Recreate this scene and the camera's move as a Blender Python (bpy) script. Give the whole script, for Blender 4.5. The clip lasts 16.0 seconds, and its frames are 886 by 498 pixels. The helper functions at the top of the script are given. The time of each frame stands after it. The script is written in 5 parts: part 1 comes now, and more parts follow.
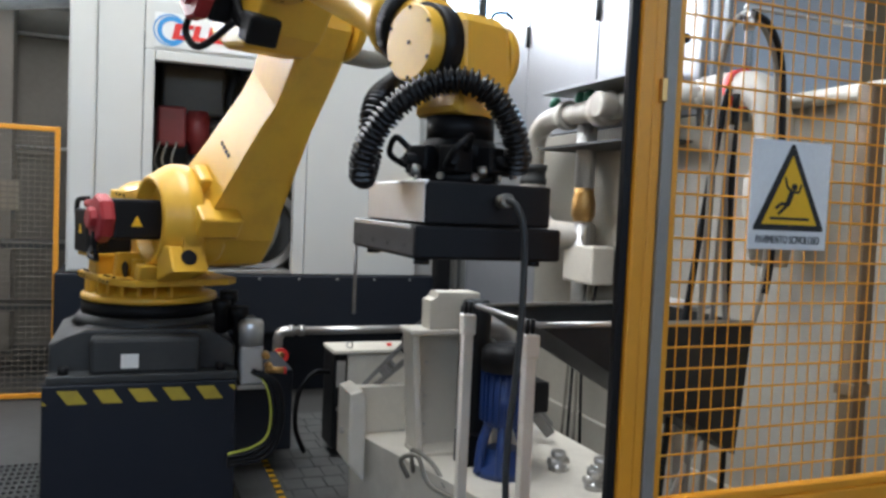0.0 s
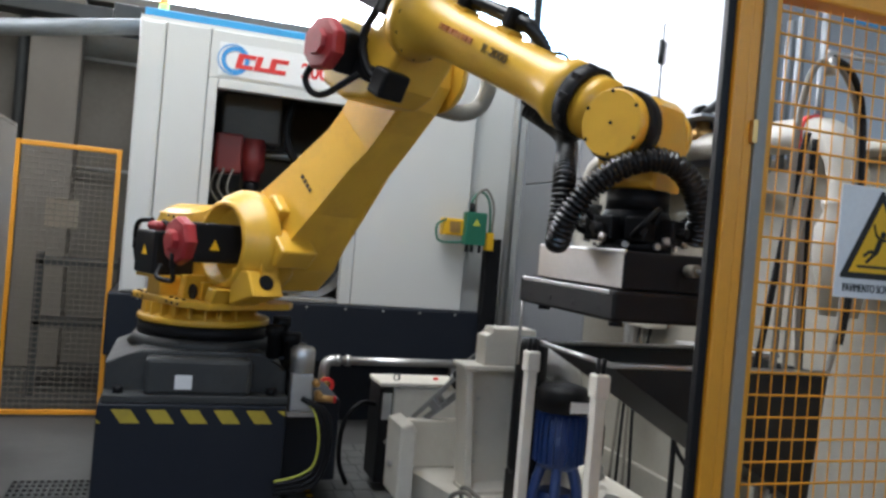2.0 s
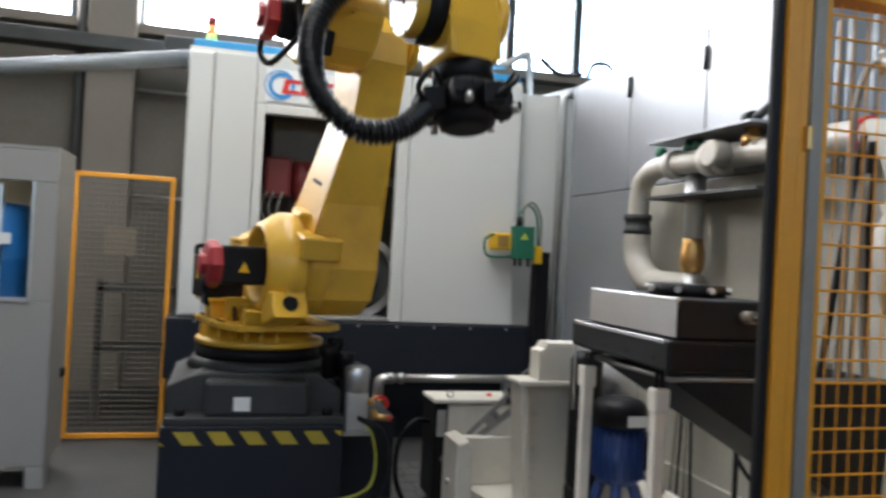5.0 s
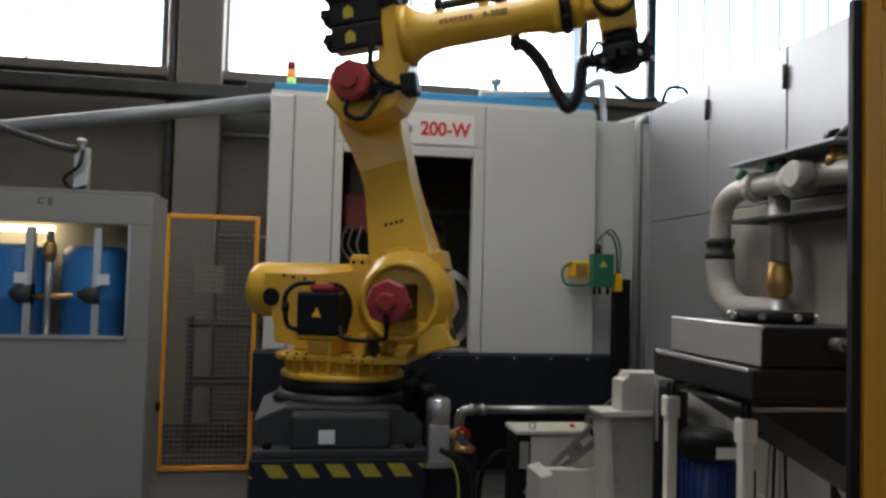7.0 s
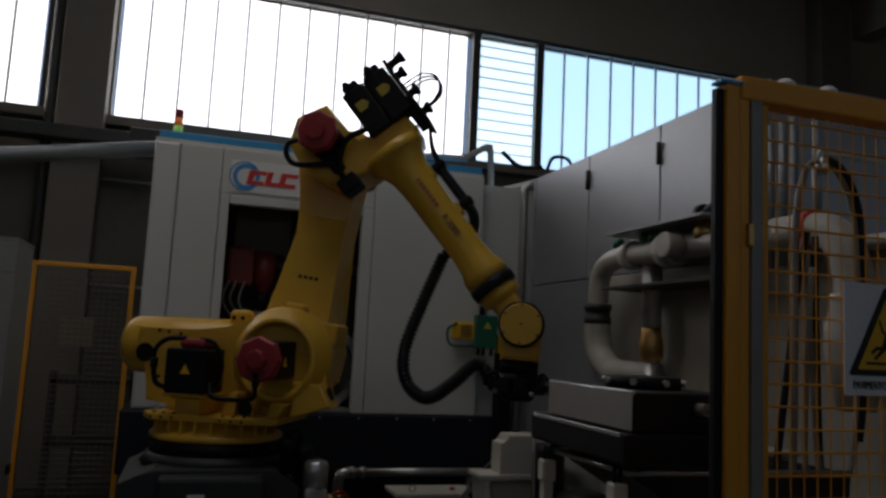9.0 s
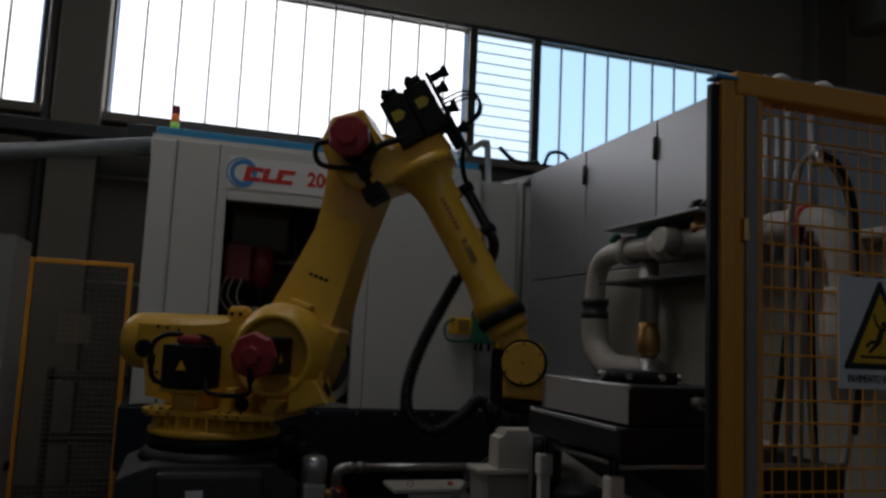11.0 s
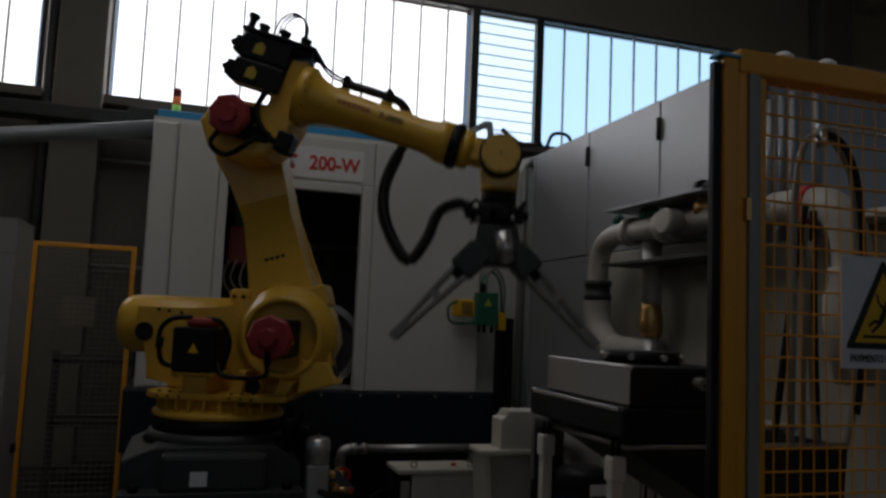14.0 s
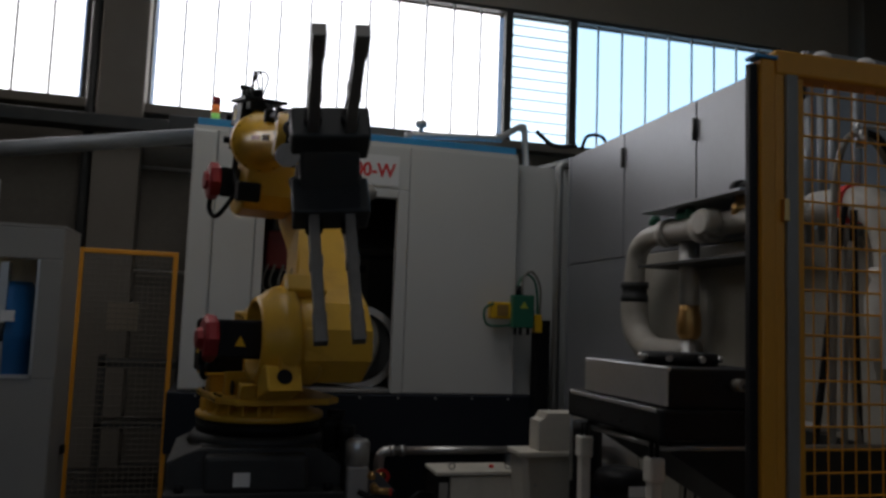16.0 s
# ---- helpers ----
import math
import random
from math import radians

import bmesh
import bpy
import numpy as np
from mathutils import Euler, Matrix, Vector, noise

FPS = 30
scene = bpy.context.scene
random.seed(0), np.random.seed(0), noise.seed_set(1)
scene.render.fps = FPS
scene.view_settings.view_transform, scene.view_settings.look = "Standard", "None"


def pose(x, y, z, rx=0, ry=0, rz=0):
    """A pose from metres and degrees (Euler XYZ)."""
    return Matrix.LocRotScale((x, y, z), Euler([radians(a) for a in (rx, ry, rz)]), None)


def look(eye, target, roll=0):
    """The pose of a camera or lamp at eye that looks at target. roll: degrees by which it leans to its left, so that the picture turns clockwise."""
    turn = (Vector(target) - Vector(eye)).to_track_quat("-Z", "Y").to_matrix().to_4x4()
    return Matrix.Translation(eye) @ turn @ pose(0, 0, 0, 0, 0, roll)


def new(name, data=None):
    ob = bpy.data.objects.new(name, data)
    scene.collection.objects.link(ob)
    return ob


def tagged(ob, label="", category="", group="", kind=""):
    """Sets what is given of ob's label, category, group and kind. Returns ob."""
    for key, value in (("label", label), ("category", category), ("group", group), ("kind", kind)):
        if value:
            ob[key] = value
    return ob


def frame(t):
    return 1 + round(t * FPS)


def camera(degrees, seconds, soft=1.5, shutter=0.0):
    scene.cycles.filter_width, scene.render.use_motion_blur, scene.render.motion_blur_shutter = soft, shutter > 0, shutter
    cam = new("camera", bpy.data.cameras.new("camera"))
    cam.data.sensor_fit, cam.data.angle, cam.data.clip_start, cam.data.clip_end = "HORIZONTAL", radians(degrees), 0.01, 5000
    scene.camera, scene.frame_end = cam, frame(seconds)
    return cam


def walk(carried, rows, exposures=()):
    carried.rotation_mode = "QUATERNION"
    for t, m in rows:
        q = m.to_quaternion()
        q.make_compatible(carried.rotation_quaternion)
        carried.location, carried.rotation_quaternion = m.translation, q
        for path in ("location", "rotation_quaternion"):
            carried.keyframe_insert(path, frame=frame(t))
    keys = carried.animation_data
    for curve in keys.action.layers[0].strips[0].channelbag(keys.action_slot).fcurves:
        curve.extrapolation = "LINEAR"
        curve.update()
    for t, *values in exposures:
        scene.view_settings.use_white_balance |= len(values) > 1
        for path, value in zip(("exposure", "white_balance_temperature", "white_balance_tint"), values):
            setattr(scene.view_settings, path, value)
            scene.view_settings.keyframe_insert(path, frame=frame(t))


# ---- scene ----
cam = camera(59.0, 16.0, soft=2.8, shutter=0.4)
PATH = [
    (0, (0.405, 0.862, 1.372), (1.138, 2.72, 1.27), 2.5),
    (0.5, (0.403, 0.848, 1.378), (1.105, 2.719, 1.293), 2.6),
    (1, (0.387, 0.848, 1.371), (1.092, 2.718, 1.305), 2.7),
    (1.5, (0.332, 0.87, 1.369), (1.005, 2.753, 1.357), 3.8),
    (2, (0.317, 0.906, 1.355), (0.964, 2.798, 1.341), 4.9),
    (2.5, (0.322, 0.919, 1.352), (0.989, 2.804, 1.321), 4.6),
    (3, (0.322, 0.924, 1.35), (0.993, 2.807, 1.323), 4.6),
    (3.5, (0.322, 0.923, 1.353), (0.992, 2.808, 1.321), 4.4),
    (4, (0.321, 0.922, 1.353), (0.999, 2.803, 1.328), 4.4),
    (4.5, (0.324, 0.922, 1.354), (1.007, 2.801, 1.333), 4.3),
    (4.7, (0.306, 0.915, 1.35), (0.98, 2.798, 1.341), 4.2),
    (5, (0.299, 0.899, 1.365), (0.831, 2.827, 1.379), 3.0),
    (5.2, (0.3, 0.898, 1.366), (0.756, 2.846, 1.388), 2.5),
    (7.3, (0.301, 0.87, 1.379), (0.634, 2.839, 1.478), 1.5),
    (7.5, (0.323, 0.883, 1.384), (0.735, 2.836, 1.51), 2.0),
    (8, (0.312, 0.871, 1.385), (0.909, 2.761, 1.654), 2.3),
    (8.5, (0.309, 0.87, 1.383), (0.913, 2.759, 1.64), 2.5),
    (9, (0.315, 0.872, 1.382), (0.914, 2.765, 1.621), 2.8),
    (11.5, (0.315, 0.864, 1.381), (0.924, 2.756, 1.606), 2.5),
    (12, (0.322, 0.872, 1.378), (0.935, 2.763, 1.597), 2.5),
    (12.5, (0.324, 0.874, 1.379), (0.936, 2.767, 1.586), 2.5),
    (13, (0.322, 0.873, 1.379), (0.928, 2.769, 1.571), 2.5),
    (13.5, (0.322, 0.87, 1.378), (0.924, 2.768, 1.564), 2.4),
    (14, (0.323, 0.869, 1.378), (0.923, 2.768, 1.562), 2.4),
    (14.5, (0.324, 0.862, 1.381), (0.923, 2.762, 1.565), 2.4),
    (15, (0.323, 0.853, 1.383), (0.918, 2.753, 1.574), 2.4),
    (15.5, (0.317, 0.85, 1.382), (0.895, 2.755, 1.572), 2.4),
    (16, (0.307, 0.842, 1.378), (0.822, 2.765, 1.565), 2.1),
]
# the clip's camera closes down when the bright windows come into view
EXPOSURES = [(0, 2.3, 6200, 10), (4.5, 2.1, 6350, 10), (5.2, 2.1, 6450, 10), (7.3, 0.87, 6750, 11), (8.0, 0.22, 6750, 12), (8.6, -0.62, 6700, 13), (9.2, -1.0, 6650, 13),
             (11.3, -1.10, 6650, 13), (14, -1.05, 6700, 13), (15, -0.85, 6680, 13), (16, -0.68, 6650, 13)]
walk(cam, [(t, look(e, g, r)) for t, e, g, r in PATH], EXPOSURES)

# ---------------- world and light ----------------
world = bpy.data.worlds.new("hall_sky")
scene.world = world
world.use_nodes = True
wn, wl = world.node_tree.nodes, world.node_tree.links
sky = wn.new("ShaderNodeTexSky")
sky.sky_type, sky.sun_disc = "NISHITA", False
sky.sun_elevation, sky.sun_rotation = radians(36), radians(-75)
sky.air_density, sky.dust_density = 1.0, 2.2
wl.new(sky.outputs[0], wn["Background"].inputs[0])
wn["Background"].inputs[1].default_value = 0.15

sun = new("sun", bpy.data.lights.new("sun", "SUN"))
sun.data.energy, sun.data.angle, sun.data.color = 2.0, radians(0.6), (1.0, 0.95, 0.88)
sun.rotation_euler = Vector((0.78, -0.21, -0.59)).to_track_quat("-Z", "Y").to_euler()


def daylight_panel(loc, size_x, size_y, aim, power, color):
    """A flat lamp that stands in for daylight."""
    la = bpy.data.lights.new("window_light", "AREA")
    la.shape, la.size, la.size_y, la.energy, la.color = "RECTANGLE", size_x, size_y, power, color
    ob = new("window_light", la)
    ob.matrix_world = look(loc, aim)
    return ob


# unseen roof and south lamps, added to fill the cell from above and behind
daylight_panel((0.1, 4.0, 5.93), 2.4, 4.6, (0.1, 4.0, 0), 80, (0.97, 0.99, 1.0))
daylight_panel((0.5, -4.9, 3.9), 9.0, 1.5, (0.5, 6.0, 3.9), 12, (0.97, 0.99, 1.0))
# panels behind the north panes stand in for the sky
daylight_panel((1.22, 8.75, 4.05), 3.5, 1.4, (1.22, 0, 4.05), 60, (0.98, 0.99, 1.0))
daylight_panel((-3.1, 8.75, 4.05), 3.8, 1.4, (-3.1, 0, 4.05), 60, (1.0, 0.99, 0.97))
daylight_panel((3.44, 8.75, 4.05), 0.70, 1.4, (3.44, 0, 4.05), 7.5, (0.66, 0.87, 1.0))
daylight_panel((5.18, 8.75, 4.05), 2.6, 1.4, (5.18, 0, 4.05), 24, (0.45, 0.74, 1.0))

# ---------------- materials ----------------


def material(name, color, rough=0.5, metal=0.0, grain=40.0, vary=0.08, bump=0.05, stain=0.0, stain_color=(0.05, 0.045, 0.04),
             stain_scale=2.5, coat=0.0, random=0.0, spec=0.5):
    """A surface with fine grain, broad unevenness and, where asked, blotchy dirt."""
    m = bpy.data.materials.new(name)
    m.use_nodes = True
    n, l = m.node_tree.nodes, m.node_tree.links
    b = n["Principled BSDF"]
    tc = n.new("ShaderNodeTexCoord")
    fine, broad = n.new("ShaderNodeTexNoise"), n.new("ShaderNodeTexNoise")
    fine.inputs["Scale"].default_value, fine.inputs["Detail"].default_value = grain, 6
    broad.inputs["Scale"].default_value, broad.inputs["Detail"].default_value = stain_scale, 8
    broad.inputs["Roughness"].default_value = 0.65
    l.new(tc.outputs["Object"], fine.inputs["Vector"])
    l.new(tc.outputs["Object"], broad.inputs["Vector"])
    dark = tuple(c * (1 - vary) for c in color) + (1,)
    light = tuple(min(1, c * (1 + vary)) for c in color) + (1,)
    r1 = n.new("ShaderNodeMix")
    r1.data_type = "RGBA"
    r1.inputs[6].default_value, r1.inputs[7].default_value = dark, light
    l.new(fine.outputs["Fac"], r1.inputs[0])
    ramp = n.new("ShaderNodeValToRGB")
    ramp.color_ramp.elements[0].position, ramp.color_ramp.elements[1].position = 0.48, 0.72
    l.new(broad.outputs["Fac"], ramp.inputs[0])
    mul = n.new("ShaderNodeMath")
    mul.operation = "MULTIPLY"
    mul.inputs[1].default_value = stain
    l.new(ramp.outputs[0], mul.inputs[0])
    r2 = n.new("ShaderNodeMix")
    r2.data_type = "RGBA"
    l.new(mul.outputs[0], r2.inputs[0])
    l.new(r1.outputs[2], r2.inputs[6])
    r2.inputs[7].default_value = (*stain_color, 1)
    out = r2.outputs[2]
    if random:
        info, hsv, mr = n.new("ShaderNodeObjectInfo"), n.new("ShaderNodeHueSaturation"), n.new("ShaderNodeMapRange")
        mr.inputs[3].default_value, mr.inputs[4].default_value = 1 - random, 1 + random
        l.new(info.outputs["Random"], mr.inputs[0])
        l.new(mr.outputs[0], hsv.inputs["Value"])
        l.new(out, hsv.inputs["Color"])
        out = hsv.outputs[0]
    l.new(out, b.inputs["Base Color"])
    rr = n.new("ShaderNodeMapRange")
    rr.inputs[3].default_value, rr.inputs[4].default_value = max(0.02, rough - 0.1), min(1, rough + 0.12)
    l.new(broad.outputs["Fac"], rr.inputs[0])
    l.new(rr.outputs[0], b.inputs["Roughness"])
    b.inputs["Metallic"].default_value = metal
    b.inputs["Coat Weight"].default_value = coat
    b.inputs["Specular IOR Level"].default_value = spec
    bp = n.new("ShaderNodeBump")
    bp.inputs["Strength"].default_value, bp.inputs["Distance"].default_value = bump, 0.004
    l.new(fine.outputs["Fac"], bp.inputs["Height"])
    l.new(bp.outputs[0], b.inputs["Normal"])
    return m


def glowing(name, color, strength):
    m = bpy.data.materials.new(name)
    m.use_nodes = True
    b = m.node_tree.nodes["Principled BSDF"]
    b.inputs["Base Color"].default_value = (*color, 1)
    b.inputs["Emission Color"].default_value = (*color, 1)
    b.inputs["Emission Strength"].default_value = strength
    return m


def glass(name, tint=(0.96, 0.98, 1.0), rough=0.0):
    m = bpy.data.materials.new(name)
    m.use_nodes = True
    b = m.node_tree.nodes["Principled BSDF"]
    b.inputs["Base Color"].default_value = (*tint, 1)
    b.inputs["Transmission Weight"].default_value = 1
    b.inputs["Roughness"].default_value, b.inputs["IOR"].default_value = rough, 1.02
    return m


YELLOW = material("robot_yellow_paint", (0.70, 0.40, 0.035), 0.36, grain=160, vary=0.05, bump=0.03, stain=0.4, stain_color=(0.40, 0.21, 0.03), stain_scale=5, coat=0.15)
DARKGREY = material("dark_grey_paint", (0.034, 0.036, 0.036), 0.5, spec=0.35, grain=60, stain=0.25, stain_color=(0.12, 0.11, 0.10))
BLACKBLUE = material("blue_black_paint", (0.009, 0.012, 0.019), 0.5, grain=50, stain=0.2, stain_color=(0.02, 0.022, 0.026), spec=0.3)
BLACK = material("black_plastic", (0.007, 0.007, 0.008), 0.5, grain=120, stain=0.12, stain_color=(0.02, 0.02, 0.02), spec=0.22)
HOSE = material("black_hose", (0.006, 0.006, 0.007), 0.28, grain=80)
RED = material("red_motor_cap", (0.32, 0.02, 0.025), 0.5, grain=70, stain=0.35, stain_color=(0.16, 0.02, 0.02), stain_scale=8)
WHITE = material("white_machine_paint", (0.61, 0.61, 0.585), 0.42, grain=90, vary=0.02, bump=0.02, stain=0.12, stain_color=(0.5, 0.48, 0.44), stain_scale=1.3)
WHITEDIRTY = material("grimy_white_paint", (0.64, 0.60, 0.52), 0.5, grain=50, vary=0.04, stain=0.35, stain_color=(0.32, 0.29, 0.25), stain_scale=4)
# grey-white booth paint, its colour darkened further to offset the roof lamp
BOOTHDIMMED = material("dimmed_booth_paint", (0.29, 0.28, 0.26), 0.5, grain=90, vary=0.03, bump=0.02, stain=0.3, stain_color=(0.25, 0.235, 0.21), stain_scale=1.6)
GREYWIRE = material("dull_grey_wire", (0.14, 0.12, 0.09), 0.6, grain=80)
JAWSTEEL = material("dark_tool_steel", (0.27, 0.26, 0.25), 0.38, metal=0.75, grain=60, stain=0.4, stain_color=(0.08, 0.075, 0.07), stain_scale=7)
PROFILE = material("dull_anodised_profile", (0.30, 0.275, 0.24), 0.55, metal=0.3, grain=90, stain=0.4, stain_color=(0.2, 0.17, 0.14), stain_scale=4)
CREAM = material("cream_tank_paint", (0.315, 0.295, 0.25), 0.5, grain=40, stain=0.35, stain_color=(0.21, 0.185, 0.15), stain_scale=2)
GREYMETAL = material("grey_cabinet_paint", (0.265, 0.272, 0.288), 0.32, metal=0.25, grain=30, vary=0.05, stain=0.35, stain_color=(0.23, 0.235, 0.245), stain_scale=2.2)
STEEL = material("worn_steel", (0.52, 0.51, 0.49), 0.32, metal=0.9, grain=60, stain=0.35, stain_color=(0.22, 0.20, 0.18), stain_scale=6)
ALU = material("brushed_aluminium", (0.62, 0.62, 0.62), 0.34, metal=0.85, grain=90, stain=0.2, stain_color=(0.4, 0.4, 0.4))
GALV = material("galvanised_pipe", (0.5, 0.5, 0.49), 0.4, metal=0.7, grain=35, stain=0.3, stain_color=(0.3, 0.29, 0.27), stain_scale=5)
PVC = material("grey_plastic_pipe", (0.40, 0.375, 0.325), 0.45, grain=40, stain=0.4, stain_color=(0.25, 0.215, 0.165), stain_scale=5)
BRASS = material("brass", (0.55, 0.33, 0.12), 0.35, metal=0.9, grain=60, stain=0.3)
FENCE = material("yellow_fence_paint", (0.76, 0.32, 0.015), 0.45, grain=80, stain=0.15, stain_color=(0.4, 0.22, 0.05))
SIGNYELLOW = material("sign_yellow", (0.80, 0.46, 0.01), 0.45, grain=100)
SIGNWHITE = material("sign_white", (0.78, 0.78, 0.77), 0.45, grain=100, stain=0.1, stain_color=(0.55, 0.54, 0.5))
DULLYELLOW = material("worn_hazard_yellow", (0.42, 0.32, 0.03), 0.5, stain=0.4, stain_color=(0.15, 0.12, 0.05), stain_scale=12)
PRINTBLACK = material("printed_black", (0.015, 0.015, 0.015), 0.6)
PRINTRED = material("printed_red", (0.65, 0.03, 0.025), 0.5)
PRINTBLUE = material("printed_blue", (0.05, 0.28, 0.62), 0.5)
BLUEBAND = material("blue_band_paint", (0.03, 0.30, 0.60), 0.4, stain=0.2)
PUMPBLUE = material("pump_blue_paint", (0.012, 0.04, 0.16), 0.38, grain=50, stain=0.2, coat=0.2)
DRUMBLUE = material("drum_blue", (0.02, 0.16, 0.42), 0.4, stain=0.2)
GREEN = material("green_plastic", (0.012, 0.13, 0.075), 0.45, stain=0.2)
CABLEGREY = material("grey_cable", (0.20, 0.185, 0.155), 0.55, stain=0.3)
EARTH = material("yellow_green_cable", (0.45, 0.48, 0.06), 0.5)
CONCRETE = material("concrete_floor", (0.052, 0.050, 0.047), 0.6, grain=18, vary=0.18, bump=0.25, stain=0.6, stain_color=(0.04, 0.037, 0.034), stain_scale=1.2)
GRATING = material("ribbed_floor_mat", (0.095, 0.095, 0.09), 0.6, grain=30, vary=0.25, stain=0.4, stain_color=(0.05, 0.046, 0.042), stain_scale=5)
WALLBLOCK = material("grey_wall_block", (0.125, 0.11, 0.092), 0.85, grain=25, vary=0.14, bump=0.4, stain=0.45, stain_color=(0.09, 0.078, 0.065), random=0.08)
PLASTER = material("painted_wall", (0.37, 0.32, 0.26), 0.8, grain=20, bump=0.2, stain=0.3, stain_color=(0.24, 0.22, 0.19), stain_scale=0.8)
CONCRETECOL = material("concrete_column", (0.165, 0.145, 0.12), 0.8, grain=20, bump=0.3, stain=0.4, stain_color=(0.14, 0.12, 0.1))
ROOFSHEET = material("roof_sheet", (0.36, 0.34, 0.31), 0.6, metal=0.2, grain=20, stain=0.4, stain_color=(0.2, 0.19, 0.17))
WINFRAME = material("window_frame_dark", (0.05, 0.048, 0.045), 0.5, stain=0.2)
PANE = glass("window_glass", (0.97, 0.98, 1.0))
RIB = material("pale_sheet_rib", (0.55, 0.55, 0.53), 0.5)
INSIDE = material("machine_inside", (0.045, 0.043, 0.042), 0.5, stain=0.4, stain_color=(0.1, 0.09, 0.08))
REDCAST = material("red_cast_iron", (0.20, 0.022, 0.022), 0.45, stain=0.4)
CARD = material("cardboard", (0.26, 0.22, 0.17), 0.8, stain=0.2)
DUCT = material("blue_grey_duct_paint", (0.20, 0.215, 0.23), 0.42, metal=0.3, grain=40, stain=0.4, stain_color=(0.13, 0.135, 0.14), stain_scale=6)
FADEDRED = material("faded_red_print", (0.42, 0.13, 0.035), 0.5, stain=0.5, stain_color=(0.60, 0.34, 0.04), stain_scale=30)
FADEDBLACK = material("faded_black_print", (0.14, 0.09, 0.03), 0.5, stain=0.4, stain_color=(0.5, 0.29, 0.04), stain_scale=30)
GRIMY = material("grimy_grey_sheet", (0.33, 0.315, 0.29), 0.6, stain=0.4, stain_color=(0.13, 0.12, 0.11))
BROWN = material("worn_brown_paint", (0.17, 0.12, 0.07), 0.6, stain=0.4)
AMBER = glowing("amber_light", (0.9, 0.22, 0.05), 0.25)
GREENLIGHT = glowing("green_light", (0.25, 0.6, 0.12), 0.35)
LAMPWARM = glowing("warm_lamp", (1.0, 0.78, 0.42), 6.0)

# ---------------- mesh helpers ----------------


def box(bm, x0, x1, y0, y1, z0, z1, bevel=0.0, seg=2):
    """A box between limits, its edges rounded by bevel."""
    vs = [bm.verts.new((x, y, z)) for x in (x0, x1) for y in (y0, y1) for z in (z0, z1)]
    fs = [bm.faces.new([vs[i] for i in q]) for q in ((0, 1, 3, 2), (4, 6, 7, 5), (0, 4, 5, 1), (2, 3, 7, 6), (0, 2, 6, 4), (1, 5, 7, 3))]
    if bevel:
        es = list({e for f in fs for e in f.edges})
        bmesh.ops.bevel(bm, geom=es, offset=bevel, segments=seg, affect="EDGES", profile=0.5)
    return bm


def rod(bm, a, b, r, r2=None, seg=20, cap=True):
    """A cylinder or cone from a to b."""
    a, b = Vector(a), Vector(b)
    d = (b - a).normalized()
    u = d.orthogonal().normalized()
    v = d.cross(u)
    r2 = r if r2 is None else r2
    ra, rb = [], []
    for i in range(seg):
        c, s = math.cos(math.tau * i / seg), math.sin(math.tau * i / seg)
        ra.append(bm.verts.new(a + r * (c * u + s * v)))
        rb.append(bm.verts.new(b + r2 * (c * u + s * v)))
    for i in range(seg):
        j = (i + 1) % seg
        f = bm.faces.new((ra[i], ra[j], rb[j], rb[i]))
        f.smooth = True
    if cap:
        bm.faces.new(ra[::-1])
        bm.faces.new(rb)
    return bm


def lathe(bm, a, axis, prof, seg=28):
    """A turned solid: rings of (distance along axis, radius)."""
    a, d = Vector(a), Vector(axis).normalized()
    u = d.orthogonal().normalized()
    v = d.cross(u)
    loops = [[bm.verts.new(a + d * h + max(r, 1e-4) * (math.cos(math.tau * i / seg) * u + math.sin(math.tau * i / seg) * v)) for i in range(seg)] for h, r in prof]
    for p, q in zip(loops, loops[1:]):
        for i in range(seg):
            k = (i + 1) % seg
            bm.faces.new((p[i], p[k], q[k], q[i])).smooth = seg > 10
    bm.faces.new(loops[0][::-1])
    bm.faces.new(loops[-1])
    return bm


def ring(bm, c, axis, r_out, r_in, width, seg=32):
    """A flat ring with a hole."""
    c, d = Vector(c), Vector(axis).normalized()
    u = d.orthogonal().normalized()
    v = d.cross(u)
    loops = []
    for r, h in ((r_out, -width / 2), (r_out, width / 2), (r_in, width / 2), (r_in, -width / 2)):
        loops.append([bm.verts.new(c + d * h + r * (math.cos(math.tau * i / seg) * u + math.sin(math.tau * i / seg) * v)) for i in range(seg)])
    for k in range(4):
        p, q = loops[k], loops[(k + 1) % 4]
        for i in range(seg):
            j = (i + 1) % seg
            f = bm.faces.new((p[i], p[j], q[j], q[i]))
            f.smooth = k in (0, 2)
    return bm


def prism(bm, pts, y0, y1, bevel=0.0, seg=2, frame3=None):
    """A plate with an outline in x and z, between y0 and y1."""
    a = [bm.verts.new((x, y0, z)) for x, z in pts]
    b = [bm.verts.new((x, y1, z)) for x, z in pts]
    fs = [bm.faces.new(a), bm.faces.new(b[::-1])]
    n = len(pts)
    for i in range(n):
        j = (i + 1) % n
        fs.append(bm.faces.new((a[j], a[i], b[i], b[j])))
    if bevel:
        es = list({e for f in fs[:2] for e in f.edges})
        bmesh.ops.bevel(bm, geom=es, offset=bevel, segments=seg, affect="EDGES", profile=0.5)
    return bm


